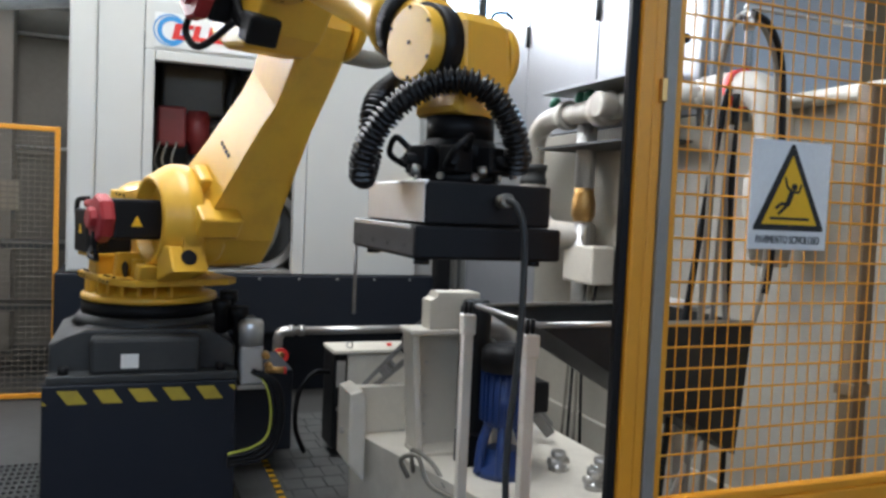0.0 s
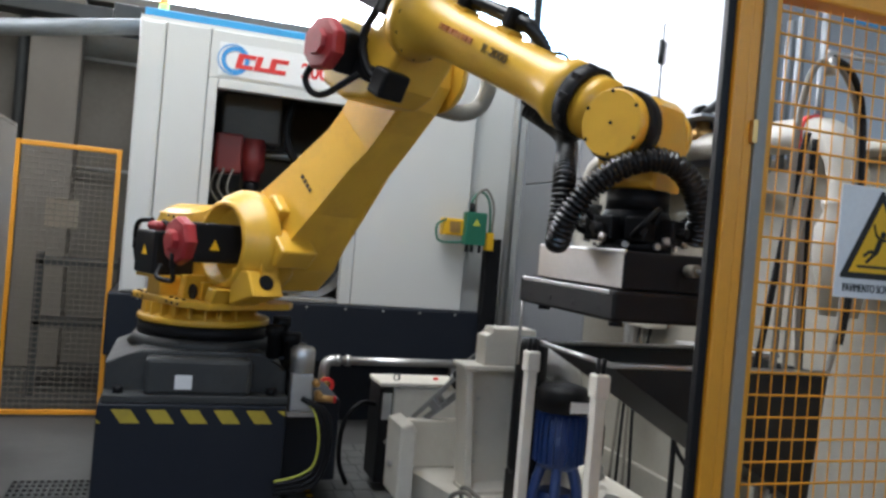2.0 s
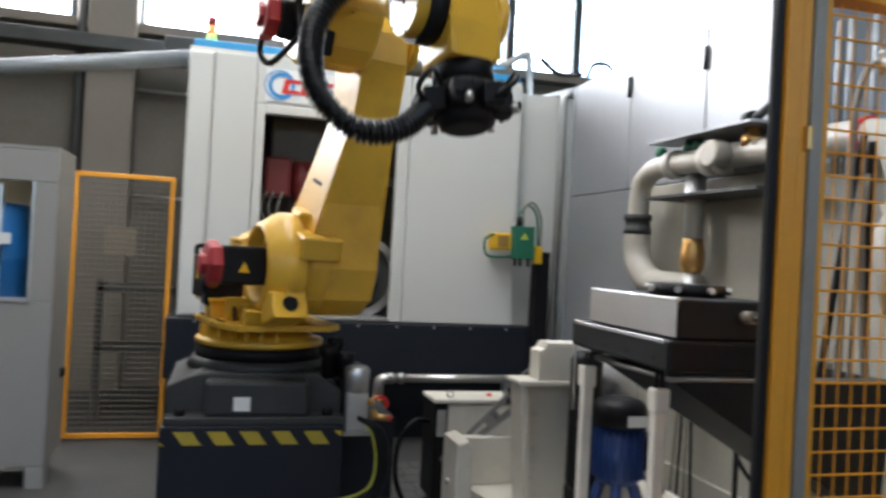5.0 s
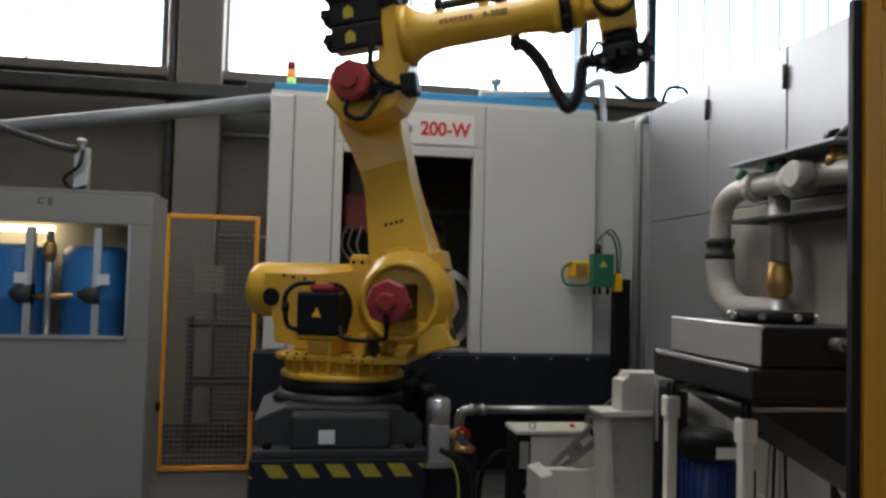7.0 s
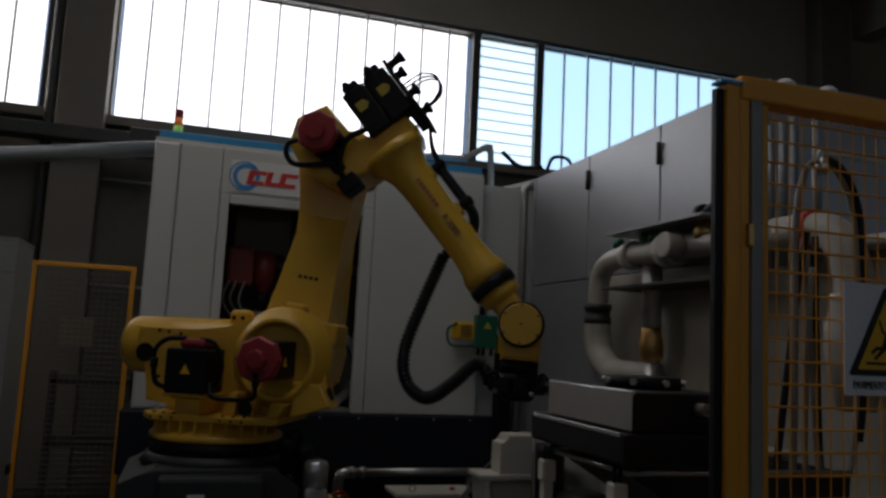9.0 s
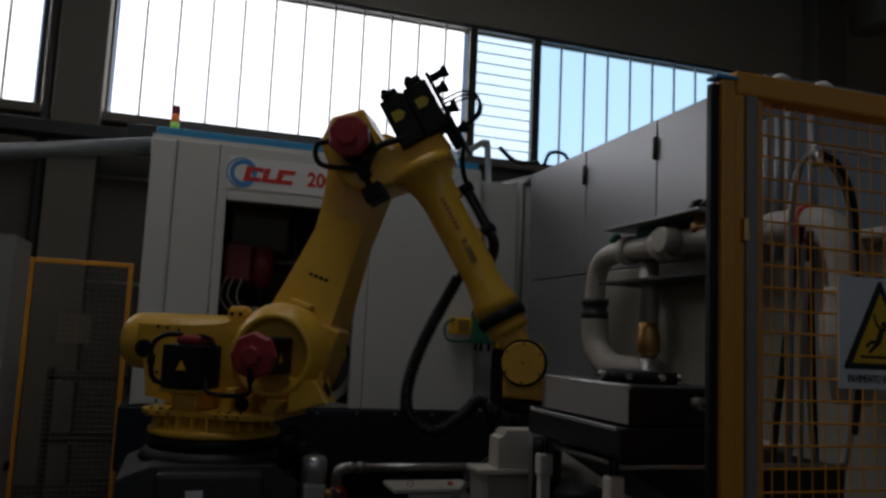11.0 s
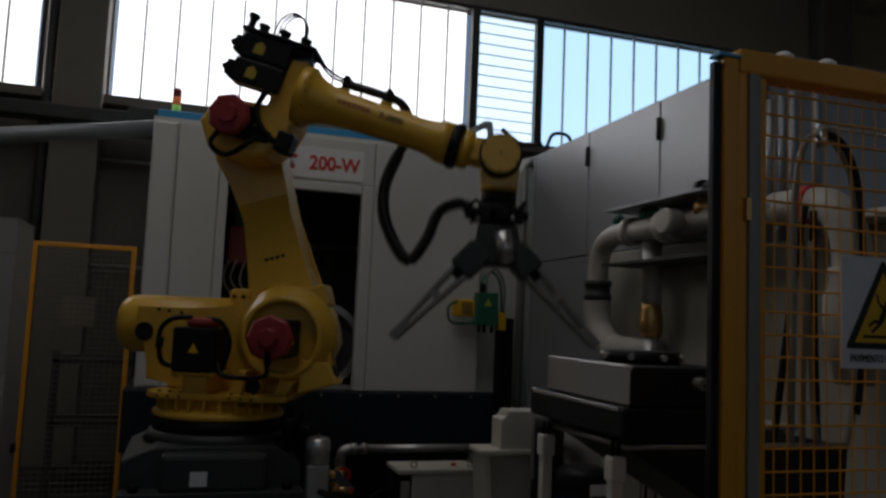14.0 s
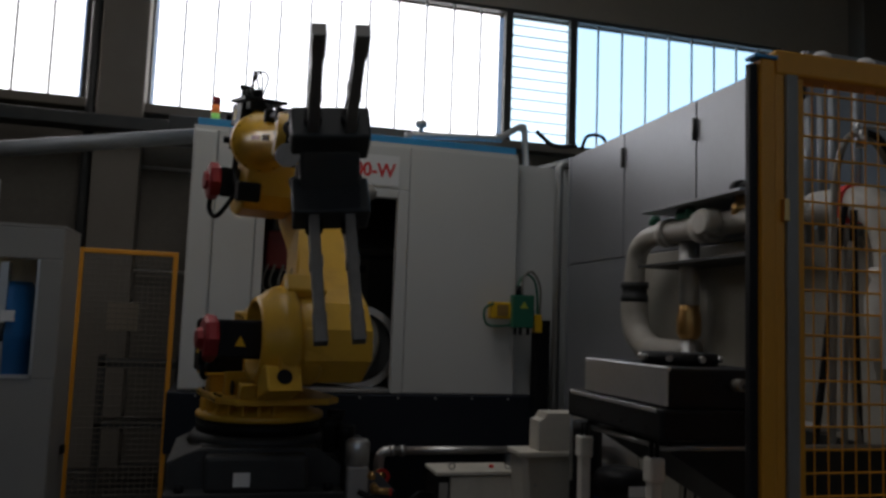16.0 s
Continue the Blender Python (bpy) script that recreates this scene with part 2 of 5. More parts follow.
def slab(bm, pts, z0, z1, bevel=0.0):
    """A flat plate with an outline in x and y, between z0 and z1."""
    a = [bm.verts.new((x, y, z0)) for x, y in pts]
    b = [bm.verts.new((x, y, z1)) for x, y in pts]
    fs = [bm.faces.new(a[::-1]), bm.faces.new(b)]
    for i in range(len(pts)):
        j = (i + 1) % len(pts)
        fs.append(bm.faces.new((a[i], a[j], b[j], b[i])))
    if bevel:
        bmesh.ops.bevel(bm, geom=list({e for f in fs[:2] for e in f.edges}), offset=bevel, segments=2, affect="EDGES", profile=0.5)
    return bm


def smooth_line(pts, n=8):
    """A smooth curve through points (Catmull-Rom)."""
    P = [Vector(p) for p in pts]
    P = [2 * P[0] - P[1]] + P + [2 * P[-1] - P[-2]]
    out = []
    for i in range(1, len(P) - 2):
        for k in range(n):
            t = k / n
            out.append(0.5 * ((2 * P[i]) + (P[i + 1] - P[i - 1]) * t + (2 * P[i - 1] - 5 * P[i] + 4 * P[i + 1] - P[i + 2]) * t * t
                              + (3 * P[i] - P[i - 1] - 3 * P[i + 1] + P[i + 2]) * t ** 3))
    return out + [P[-2]]


def tube(bm, pts, r, seg=10, n=8, curve=True, ribs=0.0):
    """A round tube along points, ribbed if asked."""
    line = smooth_line(pts, n) if curve else [Vector(p) for p in pts]
    u = None
    prev = None
    for i, p in enumerate(line):
        d = (line[min(i + 1, len(line) - 1)] - line[max(i - 1, 0)]).normalized()
        u = d.orthogonal().normalized() if u is None else (u - d * u.dot(d)).normalized()
        v = d.cross(u)
        rr = r * (1 + (ribs if i % 2 else 0))
        loop = [bm.verts.new(p + rr * (math.cos(math.tau * k / seg) * u + math.sin(math.tau * k / seg) * v)) for k in range(seg)]
        if prev:
            for k in range(seg):
                f = bm.faces.new((prev[k], prev[(k + 1) % seg], loop[(k + 1) % seg], loop[k]))
                f.smooth = True
        else:
            bm.faces.new(loop[::-1])
        prev = loop
    bm.faces.new(prev)
    return bm


def B():
    return bmesh.new()


def part(name, bm, mat_, parent=None, label=""):
    """Links a bmesh as one mesh object, under a thing or part if one is given."""
    bmesh.ops.recalc_face_normals(bm, faces=bm.faces)
    me = bpy.data.meshes.new(name)
    bm.to_mesh(me)
    bm.free()
    me.materials.append(mat_)
    ob = new(name, me)
    if parent is not None:
        ob.parent = parent
    return tagged(ob, label)


def thing(name, label, category, group="", at=(0, 0, 0)):
    ob = new(name)
    ob.location = at
    ob.empty_display_size = 0.1
    return tagged(ob, label, category, group)


def structure(name, bm, mat_, label="", category=""):
    return tagged(part(name, bm, mat_), label, category, kind="structure")


def text(name, body, size, mat_, m, parent, extrude=0.0008, width=1.0, bold=0.0):
    """Lettering as a mesh."""
    cu = bpy.data.curves.new(name, "FONT")
    cu.body, cu.size, cu.extrude, cu.offset = body, size, extrude, bold
    cu.align_x, cu.align_y = "CENTER", "CENTER"
    tmp = bpy.data.objects.new(name, cu)
    scene.collection.objects.link(tmp)
    dg = bpy.context.evaluated_depsgraph_get()
    dg.update()
    me = bpy.data.meshes.new_from_object(tmp.evaluated_get(dg))
    bpy.data.objects.remove(tmp)
    me.materials.clear()
    me.materials.append(mat_)
    me.transform(m @ Matrix.Diagonal((width, 1, 1, 1)))
    ob = new(name, me)
    ob.parent = parent
    return ob


FRONT = pose(0, 0, 0, 90, 0, 0)     # text that faces -y

# ---------------- hall ----------------
structure("floor", box(B(), -9, 14, -5, 9, -0.2, 0), CONCRETE, "stained grey concrete factory floor", "floor")

mat_ob = thing("floor_mat", "dark tiled rubber mat on the floor between robot and tank", "mat", at=(1.05, 4.9, 0))
for j in range(13):
    for i in range(12):
        part("tile", box(B(), -0.35 + i * 0.10 + (j % 2) * 0.02, -0.35 + i * 0.10 + (j % 2) * 0.02 + 0.094, -1.0 + j * 0.15, -1.0 + j * 0.15 + 0.144, 0.008, 0.0125), GRATING, mat_ob)
part("mat_sheet", box(B(), -0.36, 0.88, -1.02, 0.97, 0.001, 0.008), DARKGREY, mat_ob)

plate = thing("floor_plate", "grey steel floor plate with yellow and black edge marking", "floor plate", at=(0.9, 4.55, 0.016))
part("sheet", box(B(), -0.02, 0.14, -0.5, 0.42, 0, 0.012), STEEL, plate)
for i in range(12):
    part("hazard_stripe", box(B(), 0.142, 0.172, -0.5 + i * 0.076, -0.5 + i * 0.076 + 0.036, 0.001, 0.0125), SIGNYELLOW, plate)
    part("dark_stripe", box(B(), 0.142, 0.172, -0.462 + i * 0.076, -0.462 + i * 0.076 + 0.036, 0.001, 0.0125), PRINTBLACK, plate)

# floor tiles of steel grating near the left
tile = thing("floor_grille", "grey steel floor grille beside the robot pedestal", "grille", at=(-0.35, 4.6, 0))
for i in range(14):
    part("bar", box(B(), i * 0.03, i * 0.03 + 0.012, 0, 0.6, 0.002, 0.012), DARKGREY, tile)
for i in range(10):
    part("cross_bar", box(B(), 0, 0.402, i * 0.065, i * 0.065 + 0.008, 0.002, 0.010), DARKGREY, tile)

# back wall in blocks up to the sill, columns, window band, upper wall
WY = 8.6
bm = box(B(), -9, 14, WY + 0.03, WY + 0.3, 0, 3.3)
structure("wall_north", bm, WALLBLOCK, "grey concrete block wall under high factory windows", "wall")
structure("wall_north_upper", box(B(), -9, 14, WY, WY + 0.3, 4.8, 6.3), PLASTER, "painted wall strip above the windows", "wall")
structure("wall_north_end", box(B(), 6.5, 14, WY, WY + 0.3, 3.3, 4.8), PLASTER, "painted wall at the end of the windows", "wall")
structure("wall_pier", box(B(), -1.10, -0.61, WY + 0.03, WY + 0.3, 3.3, 4.8), PLASTER, "wall pier between the windows", "wall")
# unseen walls, added to close the hall; the west one blocks the sun
structure("unseen_wall_west", box(B(), -9.3, -9, -5, 9, 0, 6.3), PLASTER, "unseen painted wall closing the hall", "wall")
structure("unseen_wall_east", box(B(), 14, 14.3, -5, 9, 0, 6.3), PLASTER, "unseen painted wall closing the hall", "wall")
# assumed window gap behind the camera, left between the two south walls
structure("unseen_wall_south", box(B(), -9, 14, -5.3, -5, 0, 3.0), PLASTER, "unseen painted wall closing the hall", "wall")
structure("unseen_wall_south_upper", box(B(), -9, 14, -5.3, -5, 4.8, 6.3), PLASTER, "unseen painted wall closing the hall", "wall")
bm = B()
for i in range(93):
    x = -9 + i * 0.25
    prism(bm, [(x, 6.0), (x + 0.05, 6.06), (x + 0.12, 6.06), (x + 0.17, 6.0), (x + 0.25, 6.0), (x + 0.25, 6.08), (x, 6.08)], -5, 9)
structure("ceiling", bm, ROOFSHEET, "corrugated metal factory roof", "ceiling")
structure("ceiling_beam", box(B(), 8.2, 8.5, -5, 9, 5.55, 6.0), PLASTER, "roof beam", "beam")
structure("ceiling_purlin", box(B(), -9, 14, 5.8, 5.95, 5.8, 6.0), PLASTER, "roof purlin", "beam")

for x0, x1 in ((-0.97, -0.57), (7.45, 7.9)):
    structure("column", box(B(), x0, x1, WY - 0.25, WY + 0.02, 0, 6.0, 0.01), CONCRETECOL, "square concrete column at the factory wall", "column")
structure("downpipe", rod(B(), (-1.04, WY - 0.12, 0), (-1.04, WY - 0.12, 6.0), 0.045), DARKGREY, "dark downpipe beside the column", "pipe")
structure("window_sill", box(B(), -9, 6.5, WY - 0.14, WY + 0.05, 3.22, 3.31, 0.01), CONCRETECOL, "concrete window sill ledge", "sill")

# window bands with ribbed panes
wcount = 0
for x0, x1, kind in ((-5.0, -3.1, "v"), (-3.0, -1.13, "v"), (-0.58, 3.035, "v"), (3.06, 3.795, "h"), (3.82, 6.5, "v")):
    wcount += 1
    w = tagged(new("window_%d" % wcount), "high factory window with ribbed clear sheet panes", "window", kind="structure")
    bm = B()
    box(bm, x0 - 0.012, x0 + 0.03, WY + 0.02, WY + 0.1, 3.31, 4.8)
    box(bm, x1 - 0.03, x1 + 0.012, WY + 0.02, WY + 0.1, 3.31, 4.8)
    box(bm, x0 + 0.03, x1 - 0.03, WY + 0.02, WY + 0.1, 4.76, 4.8)
    box(bm, x0 + 0.03, x1 - 0.03, WY + 0.02, WY + 0.1, 3.31, 3.35)
    part("window_frame", bm, WINFRAME, w)
    bm = B()
    if kind == "v":
        k = int((x1 - x0) / 0.29)
        for i in range(1, k):
            x = x0 + (x1 - x0) * i / k
            box(bm, x - 0.010, x + 0.010, WY + 0.055, WY + 0.075, 3.35, 4.76)
    else:
        for i in range(1, 12):
            z = 3.35 + 1.41 * i / 12
            box(bm, x0 + 0.03, x1 - 0.03, WY + 0.045, WY + 0.075, z - 0.0028, z + 0.0028)
    part("rib", bm, RIB, w, "thin pane joint")
    p = part("pane", box(B(), x0 + 0.03, x1 - 0.03, WY + 0.085, WY + 0.091, 3.35, 4.76), PANE, w)
    p.visible_shadow = False

# conduits and beams on the back wall
structure("cable_tray", box(B(), -6, 0.0, WY - 0.45, WY - 0.2, 2.98, 3.10, 0.01), DARKGREY, "dark cable tray along the wall", "tray")
for z in (2.72, 1.75):
    structure("wall_rail", rod(B(), (-0.6, WY - 0.06, z), (1.0, WY - 0.06, z), 0.015), GALV, "thin conduit on the wall", "pipe")
structure("duct_pipe", tube(B(), [(-5.2, 6.62, 1.77), (-1.24, 6.62, 2.43), (-0.01, 6.62, 2.64)], 0.055, 14, curve=False), DUCT, "blue-grey extraction duct running to the machine", "pipe")

# ---------------- machining centre ----------------
MY = 6.3
mc = thing("machining_centre", "large white machining centre with dark blue base and open doorway", "machine", at=(0, MY, 0))
# front wall in panels round the doorway
OX0, OX1, OZ0, OZ1 = 0.5, 1.42, 0.90, 2.25


def panel(name, x0, x1, z0, z1, m=WHITE, d=0.06, y=0.0, label=""):
    return part(name, box(B(), x0, x1, y, y + d, z0, z1, 0.006), m, mc, label)


panel("panel", 0.165, 0.435, 0.872, 2.63)
panel("panel", 1.505, 2.335, 0.872, 2.63)
panel("panel", 0.439, 1.501, 2.315, 2.63)
part("corner_panel", prism(B(), [(0.0, 0.872), (0.161, 0.872), (0.161, 2.63), (0.0, 2.63)], 0.0, 1.9, 0.02), WHITE, mc)
panel("door_jamb", 0.439, 0.5, 0.872, 2.312, y=-0.012, d=0.08)
panel("door_jamb", 1.42, 1.501, 0.872, 2.312, y=-0.012, d=0.08)
panel("door_head", 0.502, 1.418, 2.25, 2.312, y=-0.012, d=0.08)
panel("door_sill", 0.502, 1.418, 0.872, 0.90, STEEL, y=-0.012, d=0.2)
part("side_wall", box(B(), 2.28, 2.335, 0.062, 1.9, 0.872, 2.63), WHITE, mc)
part("top", box(B(), 0.0, 2.335, 0.03, 1.9, 2.632, 2.66), WHITE, mc)
part("blue_trim", box(B(), 0.02, 2.33, 0.05, 1.85, 2.662, 2.715, 0.006), BLUEBAND, mc, "blue painted edge band")
part("base", box(B(), -0.06, 2.50, -0.05, 1.9, 0.47, 0.868, 0.012), BLACKBLUE, mc, "dark blue base skirt")
part("plinth", box(B(), 0.0, 2.45, 0.25, 1.85, 0.0, 0.47), BLACKBLUE, mc)
for i in range(9):
    part("screw", rod(B(), (0.12 + i * 0.27, -0.056, 0.845), (0.12 + i * 0.27, -0.05, 0.845), 0.008, seg=8), STEEL, mc)
# chamber inside
bm = B()
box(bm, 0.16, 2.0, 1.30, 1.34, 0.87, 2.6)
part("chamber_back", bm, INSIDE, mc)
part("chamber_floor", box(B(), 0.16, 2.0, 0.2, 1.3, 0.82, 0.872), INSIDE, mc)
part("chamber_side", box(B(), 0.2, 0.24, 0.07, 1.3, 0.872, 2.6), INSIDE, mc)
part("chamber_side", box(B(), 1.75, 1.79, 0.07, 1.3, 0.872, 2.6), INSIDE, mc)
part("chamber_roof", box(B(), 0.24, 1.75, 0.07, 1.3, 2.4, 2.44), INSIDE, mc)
part("rear_window", box(B(), 0.78, 1.45, 1.285, 1.299, 1.35, 1.92), WALLBLOCK, mc, "grey rear opening of the chamber")
part("rear_rail", rod(B(), (0.6, 1.2, 1.96), (1.7, 1.2, 1.96), 0.035), GALV, mc)
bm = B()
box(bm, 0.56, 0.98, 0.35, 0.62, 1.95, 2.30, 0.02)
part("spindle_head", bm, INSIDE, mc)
bm = B()
box(bm, 0.53, 0.72, 0.30, 0.5, 1.72, 2.0, 0.02)
lathe(bm, (0.80, 0.4, 1.98), (0, 0, -1), [(0, 0.085), (0.22, 0.085), (0.24, 0.06), (0.30, 0.06)])
part("spindle", bm, REDCAST, mc, "dark red spindle unit")
bm = B()
lathe(bm, (0.80, 0.4, 1.68), (0, 0, -1), [(0, 0.05), (0.05, 0.06), (0.09, 0.045), (0.15, 0.03)])
part("tool_holder", bm, BLACK, mc)
for k, (xa, xb) in enumerate(((0.55, 0.62), (0.60, 0.70), (0.66, 0.72))):
    part("cable", tube(B(), [(xa, 0.3, 1.75), (xa - 0.03, 0.27, 1.6), (xb, 0.26, 1.48), (xb + 0.06, 0.3, 1.55)], 0.009, 8), CABLEGREY, mc)
part("flexible_hose", tube(B(), [(1.05, 0.3, 2.3), (1.0, 0.25, 2.05), (1.08, 0.25, 1.85), (1.25, 0.35, 1.75)], 0.028, 12), BLACK, mc)
bm = B()
rod(bm, (1.22, 0.25, 1.18), (1.22, 0.6, 1.18), 0.30, seg=36)
part("rotary_table", bm, DARKGREY, mc)
bm = B()
ring(bm, (1.22, 0.22, 1.18), (0, 1, 0), 0.30, 0.25, 0.05)
rod(bm, (1.22, 0.16, 1.18), (1.22, 0.25, 1.18), 0.07)
part("face_plate", bm, STEEL, mc)
part("coolant_hose", tube(B(), [(0.85, 0.15, 1.0), (1.0, 0.12, 0.96), (1.2, 0.12, 0.98), (1.33, 0.2, 1.2), (1.3, 0.3, 1.4)], 0.04, 12), CABLEGREY, mc, "grey ribbed coolant hose")

# name plate: drawn emblem, model number
sg = thing("machine_sign", "white machine sign with red lettering and a blue ring emblem", "sign", at=(0, MY - 0.005, 0))
part("plate", box(B(), 0.495, 1.42, -0.004, 0, 2.335, 2.555, 0.001), SIGNWHITE, sg)
bm = B()
ring(bm, (0.60, -0.006, 2.445), (0, 1, 0), 0.09, 0.062, 0.003, 40)
ring(bm, (0.588, -0.0065, 2.447), (0, 1, 0), 0.102, 0.094, 0.003, 40)
part("emblem", bm, PRINTBLUE, sg, "blue ring emblem")
bm = B()
for k, x in enumerate((0.60, 0.72, 0.815)):
    pts = {0: [(0.0, -0.05), (0.115, -0.05), (0.12, -0.022), (0.045, -0.022), (0.056, 0.022), (0.13, 0.022), (0.137, 0.05), (0.02, 0.05)],
           1: [(0.0, -0.05), (0.10, -0.05), (0.106, -0.022), (0.045, -0.022), (0.062, 0.05), (0.022, 0.05)],
           2: [(0.0, -0.05), (0.115, -0.05), (0.12, -0.022), (0.045, -0.022), (0.056, 0.022), (0.13, 0.022), (0.137, 0.05), (0.02, 0.05)]}[k]
    prism(bm, [(x + a, 2.443 + b) for a, b in pts], -0.0085, -0.0045)
part("red_mark", bm, PRINTRED, sg, "red slanted block marks")
text("model_number", "200-W", 0.135, PRINTRED, pose(1.212, -0.006, 2.440) @ FRONT, sg, width=0.92, bold=0.004)

# signal tower on the machine
tw = thing("signal_tower", "stacked signal light tower on the machine roof", "signal light", at=(0.115, 6.85, 2.715))
part("pole", rod(B(), (0, 0, 0), (0, 0, 0.09), 0.02), STEEL, tw)
part("green_lens", lathe(B(), (0, 0, 0.09), (0, 0, 1), [(0, 0.032), (0.07, 0.032)]), GREENLIGHT, tw, "green lens")
part("amber_lens", lathe(B(), (0, 0, 0.162), (0, 0, 1), [(0, 0.032), (0.06, 0.032)]), AMBER, tw, "amber lens")
part("red_lens", lathe(B(), (0, 0, 0.224), (0, 0, 1), [(0, 0.032), (0.055, 0.032), (0.065, 0.02)]), RED, tw, "red lens")
rb = thing("roof_box", "dark box on the machine roof", "box", at=(-0.22, 6.95, 2.66))
part("body", box(B(), 0.0, 0.26, 0, 0.2, 0, 0.20, 0.01), DARKGREY, rb)

# push button box and operator panel at the machine's corner
gb = thing("green_junction_box", "dark green junction box with looped cables beside the machine", "junction box", at=(2.28, 6.10, 1.36))
part("box", box(B(), -0.03, 0.13, 0, 0.08, 0, 0.235, 0.008), GREEN, gb)
part("warning_mark", prism(B(), [(0.02, 0.14), (0.08, 0.14), (0.05, 0.19)], -0.003, 0), EARTH, gb)
for dx in (0.0, 0.04, 0.1):
    part("gland", rod(B(), (dx, 0.04, -0.05), (dx, 0.04, 0), 0.012, seg=10), BLACK, gb)
part("cable", tube(B(), [(0.02, 0.04, 0.235), (0.03, 0.06, 0.33), (0.10, 0.09, 0.39), (0.17, 0.1, 0.33), (0.2, 0.12, 0.15), (0.2, 0.12, -0.3)], 0.009, 8), GREEN, gb)
part("cable", tube(B(), [(0.05, 0.04, 0.235), (0.06, 0.06, 0.36), (0.14, 0.09, 0.41), (0.21, 0.1, 0.3), (0.22, 0.12, 0.1), (0.22, 0.12, -0.3)], 0.009, 8), CABLEGREY, gb)
part("plug", rod(B(), (0.02, 0.04, 0.23), (0.02, 0.04, 0.30), 0.02, seg=12), BLACK, gb)
yb = thing("yellow_button_box", "yellow push button box with a coiled green cable", "button box", at=(2.10, 6.16, 1.42))
part("box", box(B(), 0, 0.18, 0, 0.08, 0, 0.12, 0.01), SIGNYELLOW, yb)
part("button_plate", box(B(), 0.05, 0.13, -0.006, 0, 0.02, 0.1), BRASS, yb)
part("cable", tube(B(), [(0.02, 0.0, 0.11), (-0.05, -0.01, 0.06), (-0.03, -0.01, -0.04), (0.08, -0.02, -0.05), (0.2, 0, -0.03)], 0.009, 8), GREEN, yb)
yc = thing("yellow_switch", "small yellow switch next to the green box", "switch", at=(2.43, 6.14, 1.33))
part("box", box(B(), 0, 0.06, 0, 0.06, 0, 0.13, 0.008), SIGNYELLOW, yc)
bp_ = thing("black_post", "black square post at the corner of the machine", "post", at=(2.50, 6.18, 0))
part("shaft", box(B(), -0.04, 0.07, 0, 0.1, 0, 1.42, 0.006), BLACK, bp_)

# pipes at the machine corner
pp = thing("corner_pipe", "galvanised air pipe rising at the machine corner", "pipe", at=(0, 0, 0))
part("pipe", tube(B(), [(2.62, 6.2, 0), (2.62, 6.2, 2.5), (2.62, 6.2, 2.56), (2.66, 6.2, 2.60), (2.95, 6.2, 2.62)], 0.03, 12, curve=False), GALV, pp)
p2 = thing("roof_pipe", "galvanised pipe with elbows crossing the machine roof", "pipe", at=(0, 0, 0))
part("pipe", tube(B(), [(1.53, 6.6, 2.66), (1.53, 6.6, 2.77), (1.56, 6.6, 2.80), (2.25, 6.6, 2.835), (2.29, 6.6, 2.85), (2.44, 6.6, 2.95), (2.47, 6.6, 2.95), (2.485, 6.6, 2.93), (2.485, 6.55, 2.60), (2.52, 6.5, 2.58), (3.0, 6.2, 2.72)], 0.026, 12, curve=False), GALV, p2)
for x, z in ((1.545, 2.785), (2.27, 2.842), (2.465, 2.945)):
    part("elbow", lathe(B(), (x - 0.03, 6.6, z), (1, 0, 0), [(0, 0.030), (0.01, 0.034), (0.05, 0.034), (0.06, 0.030)], 14), GALV, p2)
part("valve", lathe(B(), (1.64, 6.6, 2.815), (0, 0, 1), [(0, 0.02), (0.05, 0.02), (0.055, 0.045), (0.095, 0.045)]), GALV, p2)
part("hose", tube(B(), [(2.55, 6.5, 2.9), (2.65, 6.4, 2.78), (2.75, 6.2, 2.74)], 0.018, 8), BLACK, p2)
part("hose", tube(B(), [(2.75, 6.1, 2.70), (2.8, 6.1, 2.80), (2.92, 6.1, 2.80), (2.98, 6.1, 2.68)], 0.014, 8), BLACK, p2)

# side panel seen in the gap beside the machine
structure("gap_panel", box(B(), 2.34, 3.4, 6.40, 6.45, 0, 2.6), WHITE, "white sheet panel behind the corner pipe", "panel")

# ---------------- cabinet row on the east ----------------
CX = 2.62
cb = thing("filter_cabinet", "tall grey sheet-metal cabinet with narrow doors", "cabinet", at=(CX, 0, 0))
edges_y = [5.99, 5.195, 4.41, 3.60]
for a, b in zip(edges_y, edges_y[1:]):
    part("door", box(B(), 0.0, 0.03, b + 0.004, a - 0.004, 1.82, 2.60, 0.006), GREYMETAL, cb)
    part("hinge", rod(B(), (-0.012, b + 0.0, 2.38), (-0.012, b + 0.0, 2.50), 0.012, seg=10), DARKGREY, cb)
part("end_panel", box(B(), 0.0, 0.9, 5.994, 6.03, 0.0, 2.60, 0.004), GREYMETAL, cb)
part("body", box(B(), 0.032, 0.9, 3.60, 5.99, 0.9, 2.59), GREYMETAL, cb)
part("end_sheet", box(B(), 0.0, 0.9, 3.575, 3.598, 1.82, 2.59, 0.004), GREYMETAL, cb)
part("blue_edge", box(B(), 0.33, 0.9, 3.568, 3.574, 2.46, 2.53, 0.002), BLUEBAND, cb, "blue painted strip")
part("tank_top", box(B(), 0.032, 0.9, 1.2, 3.573, 0.9, 1.812), CREAM, cb)
part("rim", rod(B(), (-0.012, 1.2, 1.815), (-0.012, 3.2, 1.815), 0.028, seg=14), WHITEDIRTY, cb, "pale rounded rim")
part("front_lower", box(B(), 0.0, 0.03, 4.99, 5.99, 0.0, 1.815, 0.006), GREYMETAL, cb)
